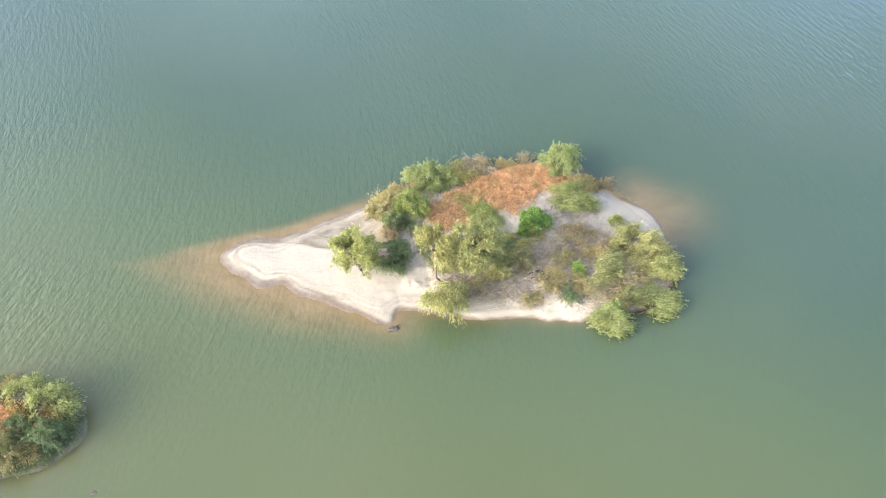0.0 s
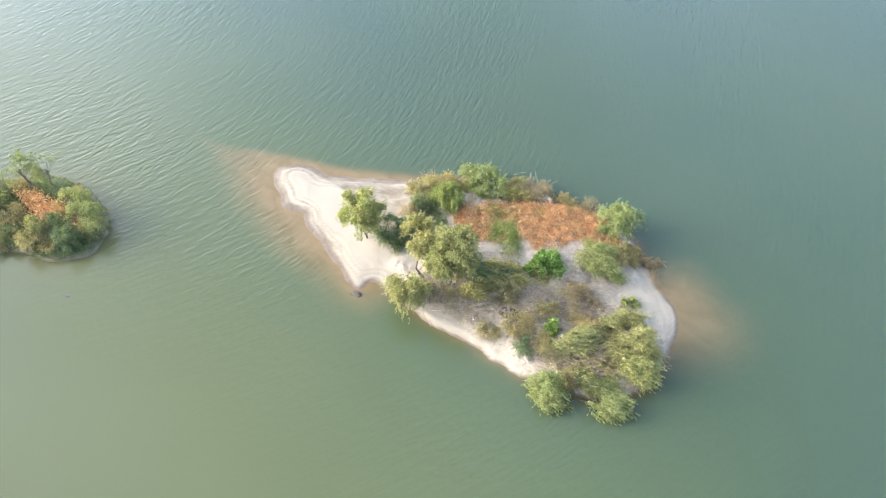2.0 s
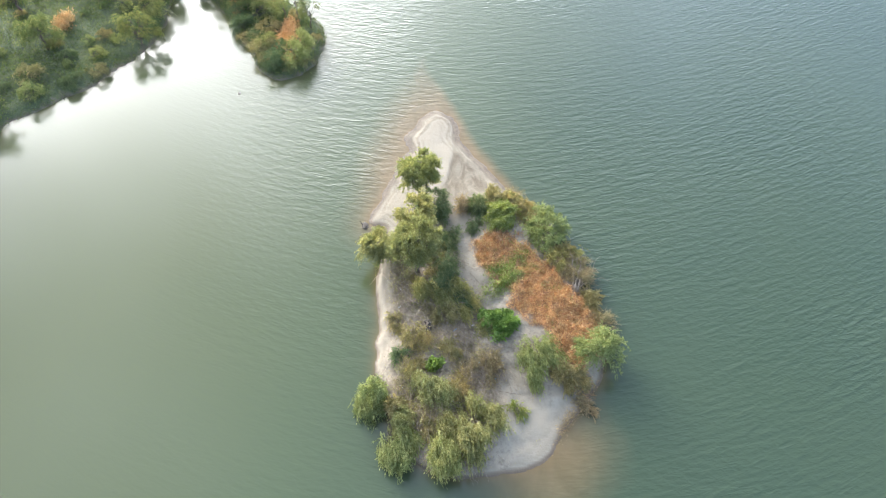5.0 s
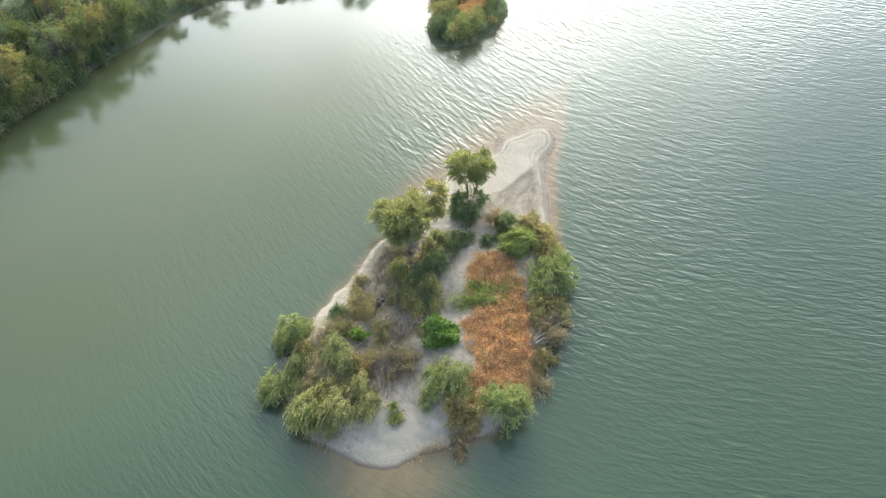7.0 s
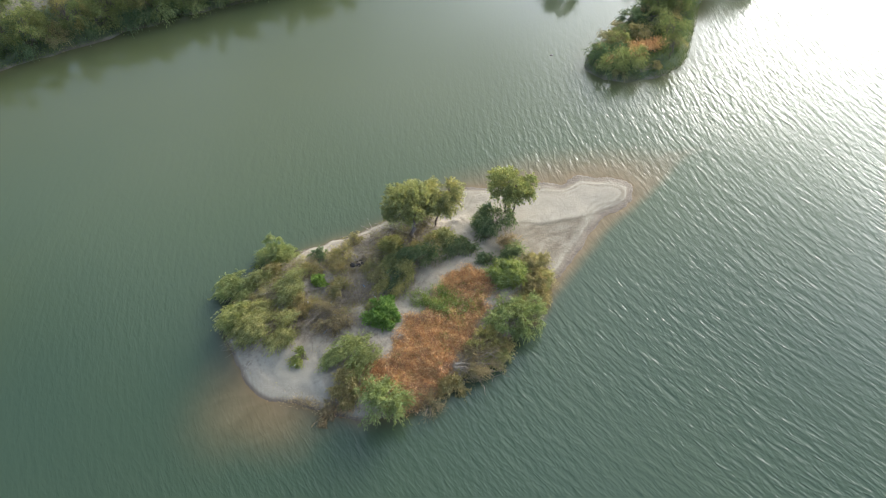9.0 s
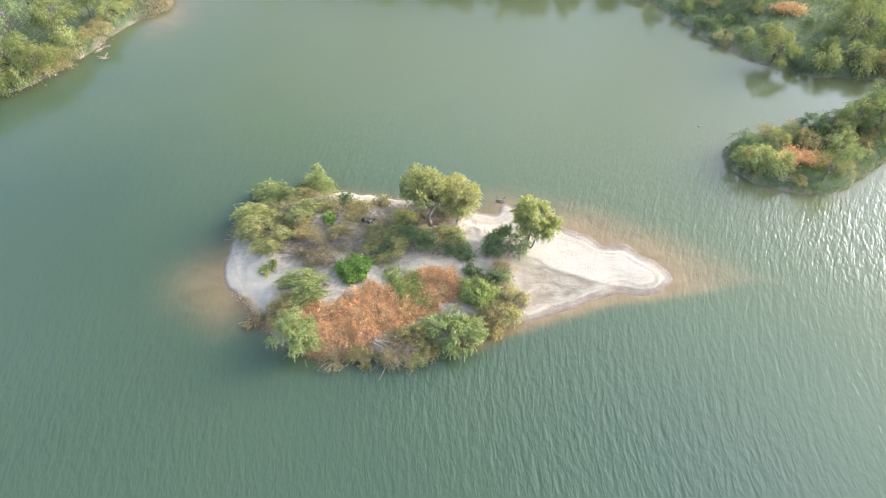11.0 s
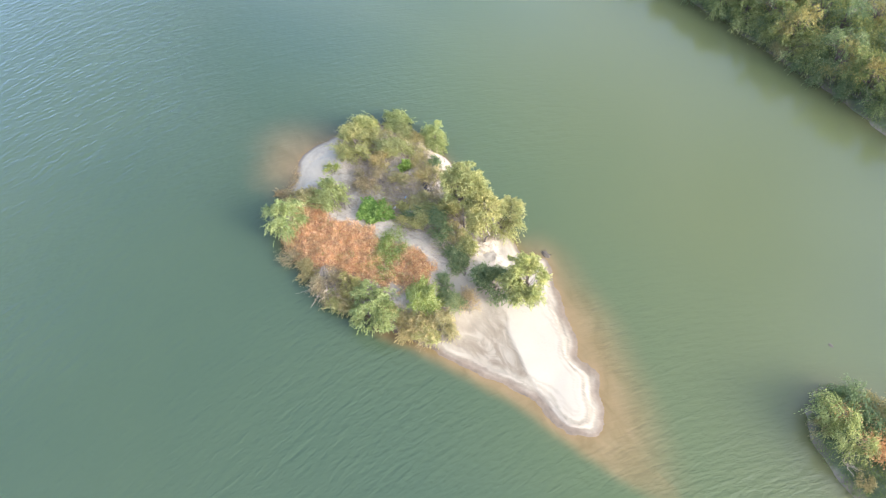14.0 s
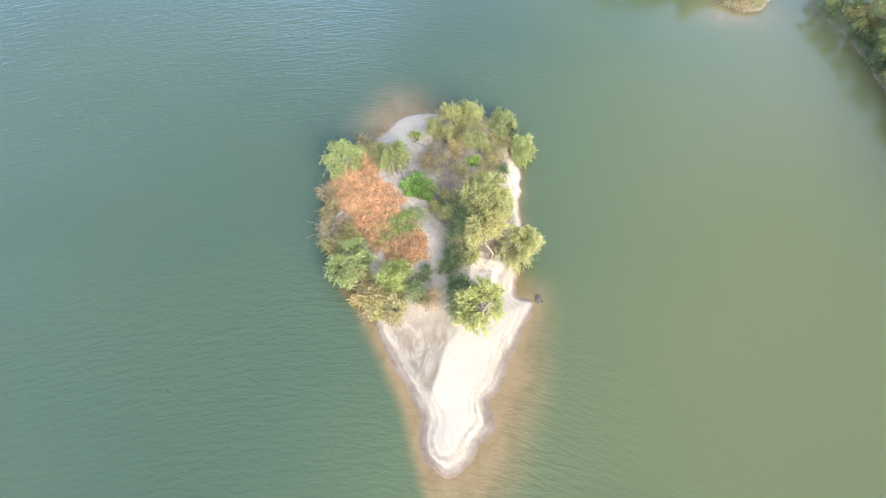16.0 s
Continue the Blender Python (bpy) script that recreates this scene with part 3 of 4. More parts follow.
def shrub(at, height, radii, label, seed, leaf=None, lean=(0.8, 0.2), bare=10, name="willow_shrub", category="shrub", group="", clumps=45, twigs=13, leaves=12, long=0.6, droop=0.45, leaf_size=(0.165, 0.042), turn=0.0, sweep=1.0, comb=1.1, dead=None, frond=False):
    """A many-stemmed shrub that floods have combed to one side, with some bare stems."""
    rng = np.random.default_rng(seed)
    ob = thing(name, at, label, category, group, turn)
    half = np.array([radii[0], radii[1], height * 0.62])
    shell = crown_shell(rng, clumps, half, -0.25) * rng.uniform(0.75, 1.15, (clumps, 1))[: clumps]
    centres = shell + np.array([0, 0, height * 0.34])
    centres[:, 2] = np.maximum(centres[:, 2], 0.10)
    crown = Soup()
    back = -np.array([lean[0], lean[1], 0.0]) * sweep * radii[0] * 0.55
    for c in centres[:: max(1, len(centres) // 9)]:
        foot = back + np.array([*(rng.normal(size=2) * 0.28 * radii[0]), -0.1])
        stem = Soup()
        stem.tube(bent(rng, foot, c, 0.22, 0.08, 6), np.linspace(0.03, 0.008, 6), 5)
        part("stem", stem, BARK, ob)
    out = shell / (np.linalg.norm(shell, axis=1, keepdims=True) + 1e-9)
    if frond:
        root = centres - np.array([lean[0], lean[1], 0.0]) * 0.45
        sprays(crown, rng, root, out * 0.35, 8, 24, 1.25, 0.35, np.array(lean) * 1.5, leaf_size, 0.30, 0.16)
    sprays(crown, rng, centres, out, twigs // 2 if frond else twigs, leaves, long, droop, np.array(lean) * comb, leaf_size, 0.35, 0.45)
    part("crown", crown, leaf or WILLOW, ob)
    if bare:
        for _ in range(bare):
            twig = Soup()
            foot = back + np.array([*(rng.normal(size=2) * 0.3 * radii[0]), 0.0])
            head = foot + np.array([lean[0], lean[1], 0.0]) * rng.uniform(0.3, 1.0) * radii[0] + np.array([*(rng.normal(size=2) * 0.25 * radii[0]), rng.uniform(0.2, 0.8) * height])
            twig.tube(bent(rng, foot, head, 0.25, 0.10, 6), np.linspace(0.03, 0.008, 6), 4)
            part("bare_branch", twig, dead or DEAD, ob, "bleached bare branch")
    return ob


def set_on(x, y, sink=0.0):
    return (x, y, ground_at(x, y) - sink)


# main island: trees and shrubs
willow(set_on(-5.55, -4.05), 4.0, (1.45, 1.4), "young green willow tree with forked trunk on sand", 11, clear=0.34, clumps=110, twigs=16, leaves=15, long=0.42, droop=0.35, thick=0.10, lobes=20, stems=2, tip=(-0.1, -0.25))
willow(set_on(1.95, -4.5), 5.4, (1.5, 1.5), "round yellow-green willow tree with dense crown", 12, leaf=OLIVE, clear=0.42, clumps=230, twigs=15, lobes=58, long=0.34, droop=0.3, tip=(0.3, -0.05))
willow(set_on(0.1, -5.0), 4.8, (1.25, 1.15), "open willow tree with bare leaning trunk", 13, leaf=OLIVE, clear=0.5, clumps=95, twigs=13, lobes=14, tip=(-0.6, 0.35), thick=0.08, long=0.5, droop=0.45)
willow(set_on(0.55, -6.95), 2.7, (1.6, 1.25), "bushy willow overhanging the sandy shore", 14, leaf=OLIVE, stems=4, clear=0.05, clumps=90, lean=(0.1, -0.5), name="willow_bush", category="bush")
shrub(set_on(-3.85, -3.2), 1.7, (1.35, 1.25), "dark grey-green shrub beside a willow", 15, leaf=DARK_LEAF, lean=(0.4, 0.1), clumps=110, bare=14)
shrub(set_on(3.9, -2.9), 0.85, (1.3, 0.8), "flattened olive shrub among dead stems", 16, leaf=OLIVE, frond=True, clumps=55)
shrub(set_on(5.1, -1.6), 0.85, (1.2, 0.75), "flattened olive shrub among dead stems", 17, leaf=OLIVE, frond=True, clumps=50)
shrub(set_on(2.2, -2.6), 0.9, (1.2, 0.7), "low dark shrub in shade of a willow", 117, leaf=DARK_LEAF, clumps=36, bare=4)
shrub(set_on(9.2, 2.7), 1.25, (1.75, 1.2), "low green willow shrub combed to one side", 18, clumps=70, frond=True)
willow(set_on(9.1, 6.6), 2.0, (1.35, 1.2), "green willow bush at the water's edge", 19, stems=3, clear=0.02, clumps=80, lobes=16, name="willow_bush", category="bush")
willow(set_on(-1.1, 4.7), 2.0, (1.75, 1.3), "green willow bush overhanging the water", 20, stems=3, clear=0.02, clumps=105, lobes=30, long=0.5, droop=0.5, name="willow_bush", category="bush", lean=(0, 0.3))
shrub(set_on(2.5, 6.3), 1.1, (1.7, 1.0), "collapsed shrub of bleached branches over the water", 21, leaf=BROWN, lean=(-0.9, 0.4), bare=44, clumps=44, leaf_size=(0.24, 0.014), long=0.9, comb=1.3)
shrub(set_on(2.2, 5.5), 0.8, (1.3, 0.8), "dark brown thicket of fallen branches", 122, leaf=BROWN, lean=(-0.5, 0.3), bare=40, clumps=34, leaf_size=(0.20, 0.02), dead=BARK)
shrub(set_on(1.6, 5.2), 0.8, (1.3, 0.6), "olive shrub rooted behind fallen branches", 121, leaf=OLIVE, lean=(0.4, 0.3), bare=6, clumps=32)
shrub(set_on(-2.5, 1.8), 1.05, (1.0, 0.95), "rounded bright willow shrub", 22, leaf=HERB, lean=(0.3, -0.5), bare=3, clumps=80, frond=True)
shrub(set_on(-3.6, -0.05), 0.95, (0.8, 0.7), "dark grey-green shrub on sand", 23, leaf=DARK_LEAF, bare=3, clumps=60)
shrub(set_on(-4.0, -1.0), 0.9, (0.75, 0.7), "brown withered shrub on sand", 123, leaf=STRAW, lean=(0.2, -0.3), bare=6, clumps=36, leaf_size=(0.12, 0.02))
shrub(set_on(-2.0, -0.3), 0.7, (0.6, 0.55), "small dark green shrub on sand", 125, leaf=DARK_LEAF, bare=0, clumps=22)
shrub(set_on(-4.75, 1.55), 1.2, (1.2, 0.9), "withered olive shrub on the shore", 24, leaf=GREY_LEAF, bare=4, clumps=60)
shrub(set_on(-3.9, 2.5), 0.9, (1.0, 0.9), "olive shrub on the shore", 124, leaf=GREY_LEAF, bare=2)
shrub(set_on(13.7, -1.6), 1.5, (1.8, 1.4), "broad olive-green flood-combed willow shrub", 25, leaf=OLIVE, bare=5, frond=True, clumps=110)
shrub(set_on(15.0, -3.3), 1.1, (1.1, 1.0), "olive-green willow shrub along the shore", 26, bare=3, clumps=75, frond=True)
shrub(set_on(14.5, -5.8), 1.2, (1.25, 1.1), "green willow shrub hanging over the water", 27, clumps=85, frond=True)
shrub(set_on(11.7, -7.7), 1.5, (1.5, 1.0), "green willow shrub hanging over the water", 28, clumps=95, frond=True)
shrub(set_on(11.2, -4.1), 1.2, (1.2, 1.1), "domed olive willow shrub", 29, leaf=OLIVE, frond=True, clumps=60)
shrub(set_on(6.5, 0.6), 0.7, (1.05, 0.9), "bright green broad-leaved bush", 30, leaf=BRIGHT, lean=(0, 0), bare=0, name="broadleaf_bush", category="bush", leaf_size=(0.14, 0.115), long=0.35, droop=0.1, clumps=95, twigs=18)
shrub(set_on(9.47, -3.7), 0.4, (0.42, 0.4), "small bright green broad-leaved plant", 130, leaf=BRIGHT, lean=(0, 0), bare=0, name="broadleaf_bush", category="bush", leaf_size=(0.18, 0.13), long=0.25, droop=0.1, clumps=14)
shrub(set_on(9.9, -0.6), 0.8, (1.5, 1.0), "withered brown shrub with grey stems", 31, leaf=BROWN, bare=24, clumps=34)
shrub(set_on(5.9, -6.1), 0.55, (0.7, 0.5), "small brownish shrub on the sandy scarp", 32, leaf=GREY_LEAF, bare=4, clumps=16)
shrub(set_on(8.5, -5.8), 0.5, (0.6, 0.5), "small dark green shrub on the sandy scarp", 33, leaf=DARK_LEAF, bare=2, clumps=14)
shrub(set_on(-1.1, -2.1), 0.5, (0.75, 0.4), "low dark green shrub on bare sand", 34, leaf=DARK_LEAF, bare=0, clumps=24, turn=-25)
shrub(set_on(12.5, 1.1), 0.35, (0.5, 0.35), "small green tuft on bare sand", 35, leaf=HERB, bare=0, clumps=9, name="sand_tuft", category="plant")
shrub(set_on(12.2, 4.9), 0.3, (0.5, 0.4), "rusty dry shrub at the shore", 36, leaf=STRAW, bare=2, clumps=10)
shrub((12.45, 5.55, -0.02), 0.3, (0.35, 0.3), "clump of brown dry grass at the waterline", 37, leaf=STRAW, bare=0, clumps=6, name="grass_clump", category="plant")
shrub(set_on(12.8, -4.5), 0.6, (1.1, 0.8), "tangled withered shrub of grey stems", 38, leaf=GREY_LEAF, bare=26, clumps=26)
shrub(set_on(7.6, -4.9), 0.55, (1.3, 0.7), "withered brown shrub with grey stems", 39, leaf=GREY_LEAF, bare=20, clumps=18)


for k, (x, y, high, wide) in enumerate(((8.7, -5.0, 0.5, 0.8), (9.4, -1.4, 0.6, 0.9), (3.2, -5.6, 0.5, 1.0), (12.3, -3.9, 0.6, 0.9), (10.2, -5.6, 0.6, 0.9), (1.9, -5.6, 0.5, 0.9), (-2.6, 3.6, 0.7, 1.0), (6.7, 7.5, 0.45, 0.9), (10.4, -1.9, 0.5, 0.7), (-4.4, 2.6, 0.6, 0.9), (7.6, -4.6, 0.35, 0.6), (4.9, -3.6, 0.4, 0.7))):
    shrub(set_on(x, y), high, (wide, wide * 0.75), "leafless grey-brown shrub of fine dry twigs", 140 + k, leaf=(GREY_LEAF, BROWN)[k % 2], lean=(0.5, 0.25), bare=7, clumps=34, twigs=9, leaves=8, leaf_size=(0.24, 0.012), long=0.7, droop=0.1, name="dry_shrub")
for k, (x, y, high, wide, kind) in enumerate(((8.3, -2.6, 0.3, 0.6, 0), (9.6, -4.9, 0.35, 0.6, 0), (11.2, -2.7, 0.5, 0.7, 0), (12.0, -6.0, 0.6, 0.7, 0), (12.7, -5.9, 0.8, 0.7, 1), (13.6, -3.2, 0.8, 0.8, 1), (6.3, -0.6, 0.4, 0.6, 1), (0.6, 5.6, 0.8, 0.9, 0), (4.6, 6.9, 0.5, 0.9, 0), (10.6, 4.1, 0.5, 0.7, 0))):
    leaf, words = ((GREY_LEAF, "dull brown-olive shrub among withered stems"), (OLIVE, "olive willow shrub among withered stems"), (DARK_LEAF, "dark green low shrub among withered stems"))[kind]
    shrub(set_on(x, y), high, (wide, wide * 0.8), words, 300 + k, leaf=leaf, lean=(0.5, 0.3), bare=5, clumps=40, frond=kind == 1)
for k, (x, y, high, wide, kind) in enumerate(((2.6, -3.2, 0.9, 0.9, 2), (3.6, -2.1, 0.8, 0.9, 1), (4.5, -1.9, 0.7, 0.8, 2), (1.4, -3.4, 0.8, 0.8, 0), (0.4, -3.3, 0.8, 0.9, 1), (-0.4, -2.3, 0.5, 0.8, 2), (5.8, -3.0, 0.6, 0.7, 0), (4.0, -4.2, 0.6, 0.8, 1), (-4.6, 2.6, 0.7, 0.8, 1), (-3.2, 3.5, 0.7, 0.8, 0), (10.9, 4.9, 0.4, 0.8, 0), (0.9, 6.0, 0.7, 0.8, 1))):
    leaf, words = ((GREY_LEAF, "dull brown-olive shrub among withered stems"), (OLIVE, "olive willow shrub among withered stems"), (DARK_LEAF, "dark green low shrub among withered stems"))[kind]
    shrub(set_on(x, y), high, (wide, wide * 0.8), words, 330 + k, leaf=leaf, lean=(0.6, 0.3), bare=8, clumps=44, frond=kind > 0)
willow(set_on(11.3, -7.6), 2.7, (0.55, 0.55), "slender upright young willow at the shore", 150, stems=2, clear=0.25, clumps=26, twigs=9, long=0.5, droop=0.4, thick=0.05)


# ---- loose cover ----
def scatter(rng, count, keep, box):
    """Points in the plan inside a box where keep() is likely."""
    xy = np.column_stack([rng.uniform(box[0], box[1], count), rng.uniform(box[2], box[3], count)])
    return xy[rng.uniform(0, 1, count) < keep(xy)]


def low_growth(name, label, category, material, xy, height, leaf, seed, flare=0.6, lean=(0.0, 0.0)):
    """Low plants as one sheet of small upright leaves."""
    rng = np.random.default_rng(seed)
    base = land(xy)[0]
    up = rng.uniform(0.0, 1.0, len(xy)) * np.broadcast_to(height, len(xy))
    at = np.column_stack([xy + rng.normal(size=xy.shape) * 0.04, base + up])
    way = rng.normal(size=at.shape) * flare + np.array([lean[0], lean[1], 0.6])
    soup = Soup()
    soup.leaves(at, way, leaf[0] * rng.uniform(0.5, 1.4, len(at)), leaf[1] * rng.uniform(0.6, 1.4, len(at)), rng)
    me = soup.mesh(name)
    me.materials.append(material)
    return tagged(new(name, me), label, category, kind="stuff")


def green_spot(xy):
    x, y = xy[:, 0], xy[:, 1]
    along, across = (x - 2.7) * 0.76 - (y - 1.4) * 0.65, (x - 2.7) * 0.65 + (y - 1.4) * 0.76
    return np.exp(-((along / 2.3) ** 2 + ((across + 0.5 * rough(xy, 0.8, 152)) / 1.05) ** 2) ** 2)


rng = np.random.default_rng(50)
BOX = (-3, 11, -2, 9)
spot = scatter(rng, 170000, lambda p: smooth(-0.2, 0.6, inside_by(PATCH, p) + 0.45 * rough(p, 1.1, 51) + 0.35 * rough(p, 0.45, 151)) * (1 - np.clip(green_spot(p), 0, 0.93)) * (0.55 + 0.45 * smooth(-0.5, 0.4, rough(p, 0.45, 52))), BOX)
spot = np.concatenate([spot, scatter(rng, 5000, lambda p: np.exp(-((((p[:, 0] - 11.1) / 0.9) ** 2 + ((p[:, 1] - 5.4) / 0.7) ** 2) ** 2)), (9, 13, 4, 7))])
low_growth("rusty_plants", "dense patch of rust-orange dry plants", "plants", RUST, spot, 0.16 + 0.18 * smooth(-0.6, 0.8, rough(spot, 0.5, 53)), (0.13, 0.045), 54)
spot = scatter(rng, 260000, lambda p: np.clip(green_spot(p) * (0.5 + 0.6 * rough(p, 0.4, 55)), 0, 1) + 0.10 * smooth(0.3, 0.7, rough(p, 0.8, 56)) * smooth(-0.6, 0.3, inside_by(PATCH, p)), BOX)
low_growth("green_herbs", "yellow-green herbs among rusty plants", "plants", HERB, spot, 0.30, (0.11, 0.05), 57)


def brush(p):
    """How thick the dead stems and withered grass lie."""
    x, y = p[:, 0], p[:, 1]
    fields = ((3.5, -5.2, 1.9, 1.0), (5.6, -2.9, 2.2, 1.2), (7.8, -4.2, 1.8, 1.0), (9.6, -0.7, 1.6, 1.0), (12.4, -4.9, 1.5, 1.2), (1.5, -5.4, 1.6, 0.8), (2.5, -2.4, 2.6, 0.7), (12.6, -2.6, 2.2, 1.6), (10.4, -5.6, 1.6, 0.8), (7.2, -1.2, 1.6, 0.8), (8.4, -2.4, 1.5, 1.0), (4.6, -4.0, 1.6, 0.9))
    return np.clip(sum(np.exp(-(((x - a) / c) ** 2) - ((y - b) / e) ** 2) for a, b, c, e in fields), 0, 1)


BOX = (-1, 16, -7.2, 2.5)
spot = scatter(rng, 90000, lambda p: (0.06 + 0.8 * brush(p)) * smooth(0.1, 0.7, rough(p, 0.55, 58) + 0.5 * brush(p)) * smooth(0.3, 0.9, inside_by(SHORE, p)), BOX)
low_growth("dry_twigs", "dark brown dry twigs tangled over sand", "twigs", BROWN, scatter(np.random.default_rng(65), 48000, lambda p: brush(p) * smooth(0.0, 0.45, rough(p, 0.8, 66) + 0.6 * rough(p, 0.3, 67)) * smooth(0.4, 1.0, inside_by(SHORE, p)), BOX), 0.30, (0.34, 0.024), 68, 0.7, (0.8, 0.3))
low_growth("withered_grass", "withered grey-brown grass and litter on sand", "grass", GREY_LEAF, spot, 0.22, (0.17, 0.018), 59, 0.9, (0.5, 0.25))
spot = scatter(rng, 10000, lambda p: (0.05 * (p[:, 0] < 11.5) + brush(p) * smooth(-0.3, 0.4, rough(p, 0.9, 64))) * smooth(-0.2, -0.9, inside_by(PATCH, p)) * smooth(0.3, 0.9, inside_by(SHORE, p)), BOX)
stems = Soup()
for (x, y), z in zip(spot, land(spot)[0]):
    turn = radians(rng.normal(26, 34))
    reach = rng.uniform(0.5, 1.7)
    foot = np.array([x, y, z + rng.uniform(0.02, 0.25)])
    head = foot + np.array([math.cos(turn) * reach, math.sin(turn) * reach, rng.uniform(-0.05, 0.35)])
    stems.tube(bent(rng, foot, head, 0.12, 0.07, 5), np.linspace(0.011 + 0.028 * rng.uniform() ** 3, 0.006, 5), 3)
me = stems.mesh("dead_stems")
me.materials.append(DEAD)
tagged(new("dead_stems", me), "bleached dead stems laid flat across the sand", "dead stems", kind="stuff")

spot = scatter(rng, 50000, lambda p: 0.5 * smooth(0.15, 0.7, rough(p, 1.0, 61) + 0.3 * rough(p, 0.4, 62)) * smooth(0.6, 1.4, inside_by(SHORE, p)) * smooth(0.3, 0.9, brush(p) + 0.4 * np.exp(-(((p[:, 0] - 5) / 3.0) ** 2) - ((p[:, 1] + 0.5) / 1.2) ** 2)), (-1, 16, -7.2, 2.5))
low_growth("green_herbs", "yellow-green herbs scattered among dead stems", "plants", HERB, spot, 0.22, (0.13, 0.045), 63, 0.8)

# brown fringe of dry grass along the north and east shore
def fringe(p):
    x, y = p[:, 0], p[:, 1]
    d = inside_by(SHORE, p)
    return np.exp(-(((d - 0.25) / 0.25) ** 2)) * (np.exp(-(((x - 7.0) / 2.0) ** 2) - ((y - 7.6) / 1.2) ** 2) + np.exp(-(((x - 13.4) / 1.1) ** 2) - ((y - 4.4) / 1.1) ** 2) + 0.6 * np.exp(-(((x - 15.5) / 1.5) ** 2) - ((y + 3.8) / 1.5) ** 2))


spot = scatter(rng, 130000, fringe, (4, 17.5, -7, 9))
low_growth("shore_grass", "brown dry grass fringing the shore", "grass", STRAW, spot, 0.30, (0.20, 0.03), 60, 0.5)

# ---- islet and banks ----
def copies(kinds, spots, seed):
    """Sets repeats of the given plants about, each turned and sized its own way."""
    rng = np.random.default_rng(seed)
    for x, y, size in spots:
        model = kinds[rng.integers(len(kinds))]
        copy_thing(model, pose(*set_on(x, y, 0.05), 0, 0, rng.uniform(0, 360)) @ Matrix.Scale(size, 4))


BANK = "trees on the banks"
BANK_LEAF = leaf_material("bank_willow_leaves", (0.125, 0.148, 0.058), (0.195, 0.215, 0.086), (0.29, 0.295, 0.135))
BANK_TAN = leaf_material("yellowing_bank_leaves", (0.18, 0.158, 0.062), (0.255, 0.222, 0.095), (0.34, 0.295, 0.14))
tall = willow(set_on(-32.8, -20.0), 3.3, (1.4, 1.3), "green willow tree on a wooded islet", 70, leaf=BANK_LEAF, clear=0.2, clumps=80, twigs=9, leaves=12, leaf_size=(0.15, 0.045), group=BANK)
olive = willow(set_on(14.0, -43.0), 4.4, (2.1, 2.0), "olive-green willow tree on the river bank", 71, leaf=BANK_LEAF, clear=0.15, clumps=90, twigs=9, leaves=12, leaf_size=(0.17, 0.05), group=BANK)
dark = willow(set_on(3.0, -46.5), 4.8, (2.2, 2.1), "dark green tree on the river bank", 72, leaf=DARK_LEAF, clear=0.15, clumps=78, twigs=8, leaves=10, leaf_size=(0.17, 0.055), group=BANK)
sparse = willow(set_on(-28.7, -15.2), 3.6, (1.1, 1.0), "sparse young willow tree beside rusty plants", 73, leaf=BANK_LEAF, clear=0.4, clumps=26, twigs=8, leaves=11, leaf_size=(0.16, 0.045), group=BANK)
tan = willow(set_on(9.0, -45.5), 4.2, (2.0, 1.9), "yellowish-brown willow tree on the river bank", 77, leaf=BANK_TAN, clear=0.15, clumps=78, twigs=8, leaves=10, leaf_size=(0.16, 0.045), group=BANK)
low = willow(set_on(-22.6, -15.1), 1.9, (1.3, 1.2), "bright willow bush at an islet's end", 74, stems=3, clear=0.03, clumps=60, twigs=9, leaves=10, leaf_size=(0.14, 0.045), name="willow_bush", category="bush", group="bushes on the banks")
grey = willow(set_on(-22.3, -17.0), 1.2, (1.4, 1.2), "dark grey-green bush at an islet's end", 75, leaf=DARK_LEAF, stems=3, clear=0.0, clumps=55, twigs=9, leaves=10, leaf_size=(0.14, 0.045), name="willow_bush", category="bush", group="bushes on the banks")
dull = willow(set_on(-24.6, -18.1), 1.3, (1.4, 1.2), "withered olive bush on an islet", 76, leaf=GREY_LEAF, stems=3, clear=0.0, clumps=50, twigs=9, leaves=10, leaf_size=(0.14, 0.045), name="willow_bush", category="bush", group="bushes on the banks")
copies([olive], [(-31.0, -20.3, 0.72), (-37.2, -24.0, 0.95), (-36.0, -22.6, 0.6), (-39.6, -24.2, 1.05), (-42.5, -23.4, 1.1), (-46.5, -24.0, 1.1)], 80)
copies([sparse], [(-27.9, -13.9, 0.8), (-29.3, -16.5, 0.65), (-33.5, -23.3, 0.9)], 81)
copies([low], [(-24.2, -14.6, 0.95), (-25.0, -17.8, 0.75), (-29.6, -18.6, 1.0), (-32.4, -21.8, 0.85)], 82)
copies([grey], [(-24.0, -16.5, 0.8), (-28.3, -20.2, 0.95), (-30.3, -20.9, 0.9), (-22.0, -16.6, 0.6), (-26.2, -18.9, 0.75), (-35.0, -24.3, 1.1), (-34.6, -20.6, 0.9), (-37.5, -25.3, 1.0)], 182)
copies([dull], [(-27.5, -17.9, 0.85), (-26.6, -19.8, 0.7), (-22.5, -14.1, 0.5), (-23.2, -17.9, 0.6), (-29.9, -15.4, 0.6), (-31.5, -18.2, 0.8), (-33.0, -19.9, 0.8), (-21.8, -15.6, 0.5), (-26.0, -13.5, 0.45), (-33.6, -22.6, 0.8)], 183)
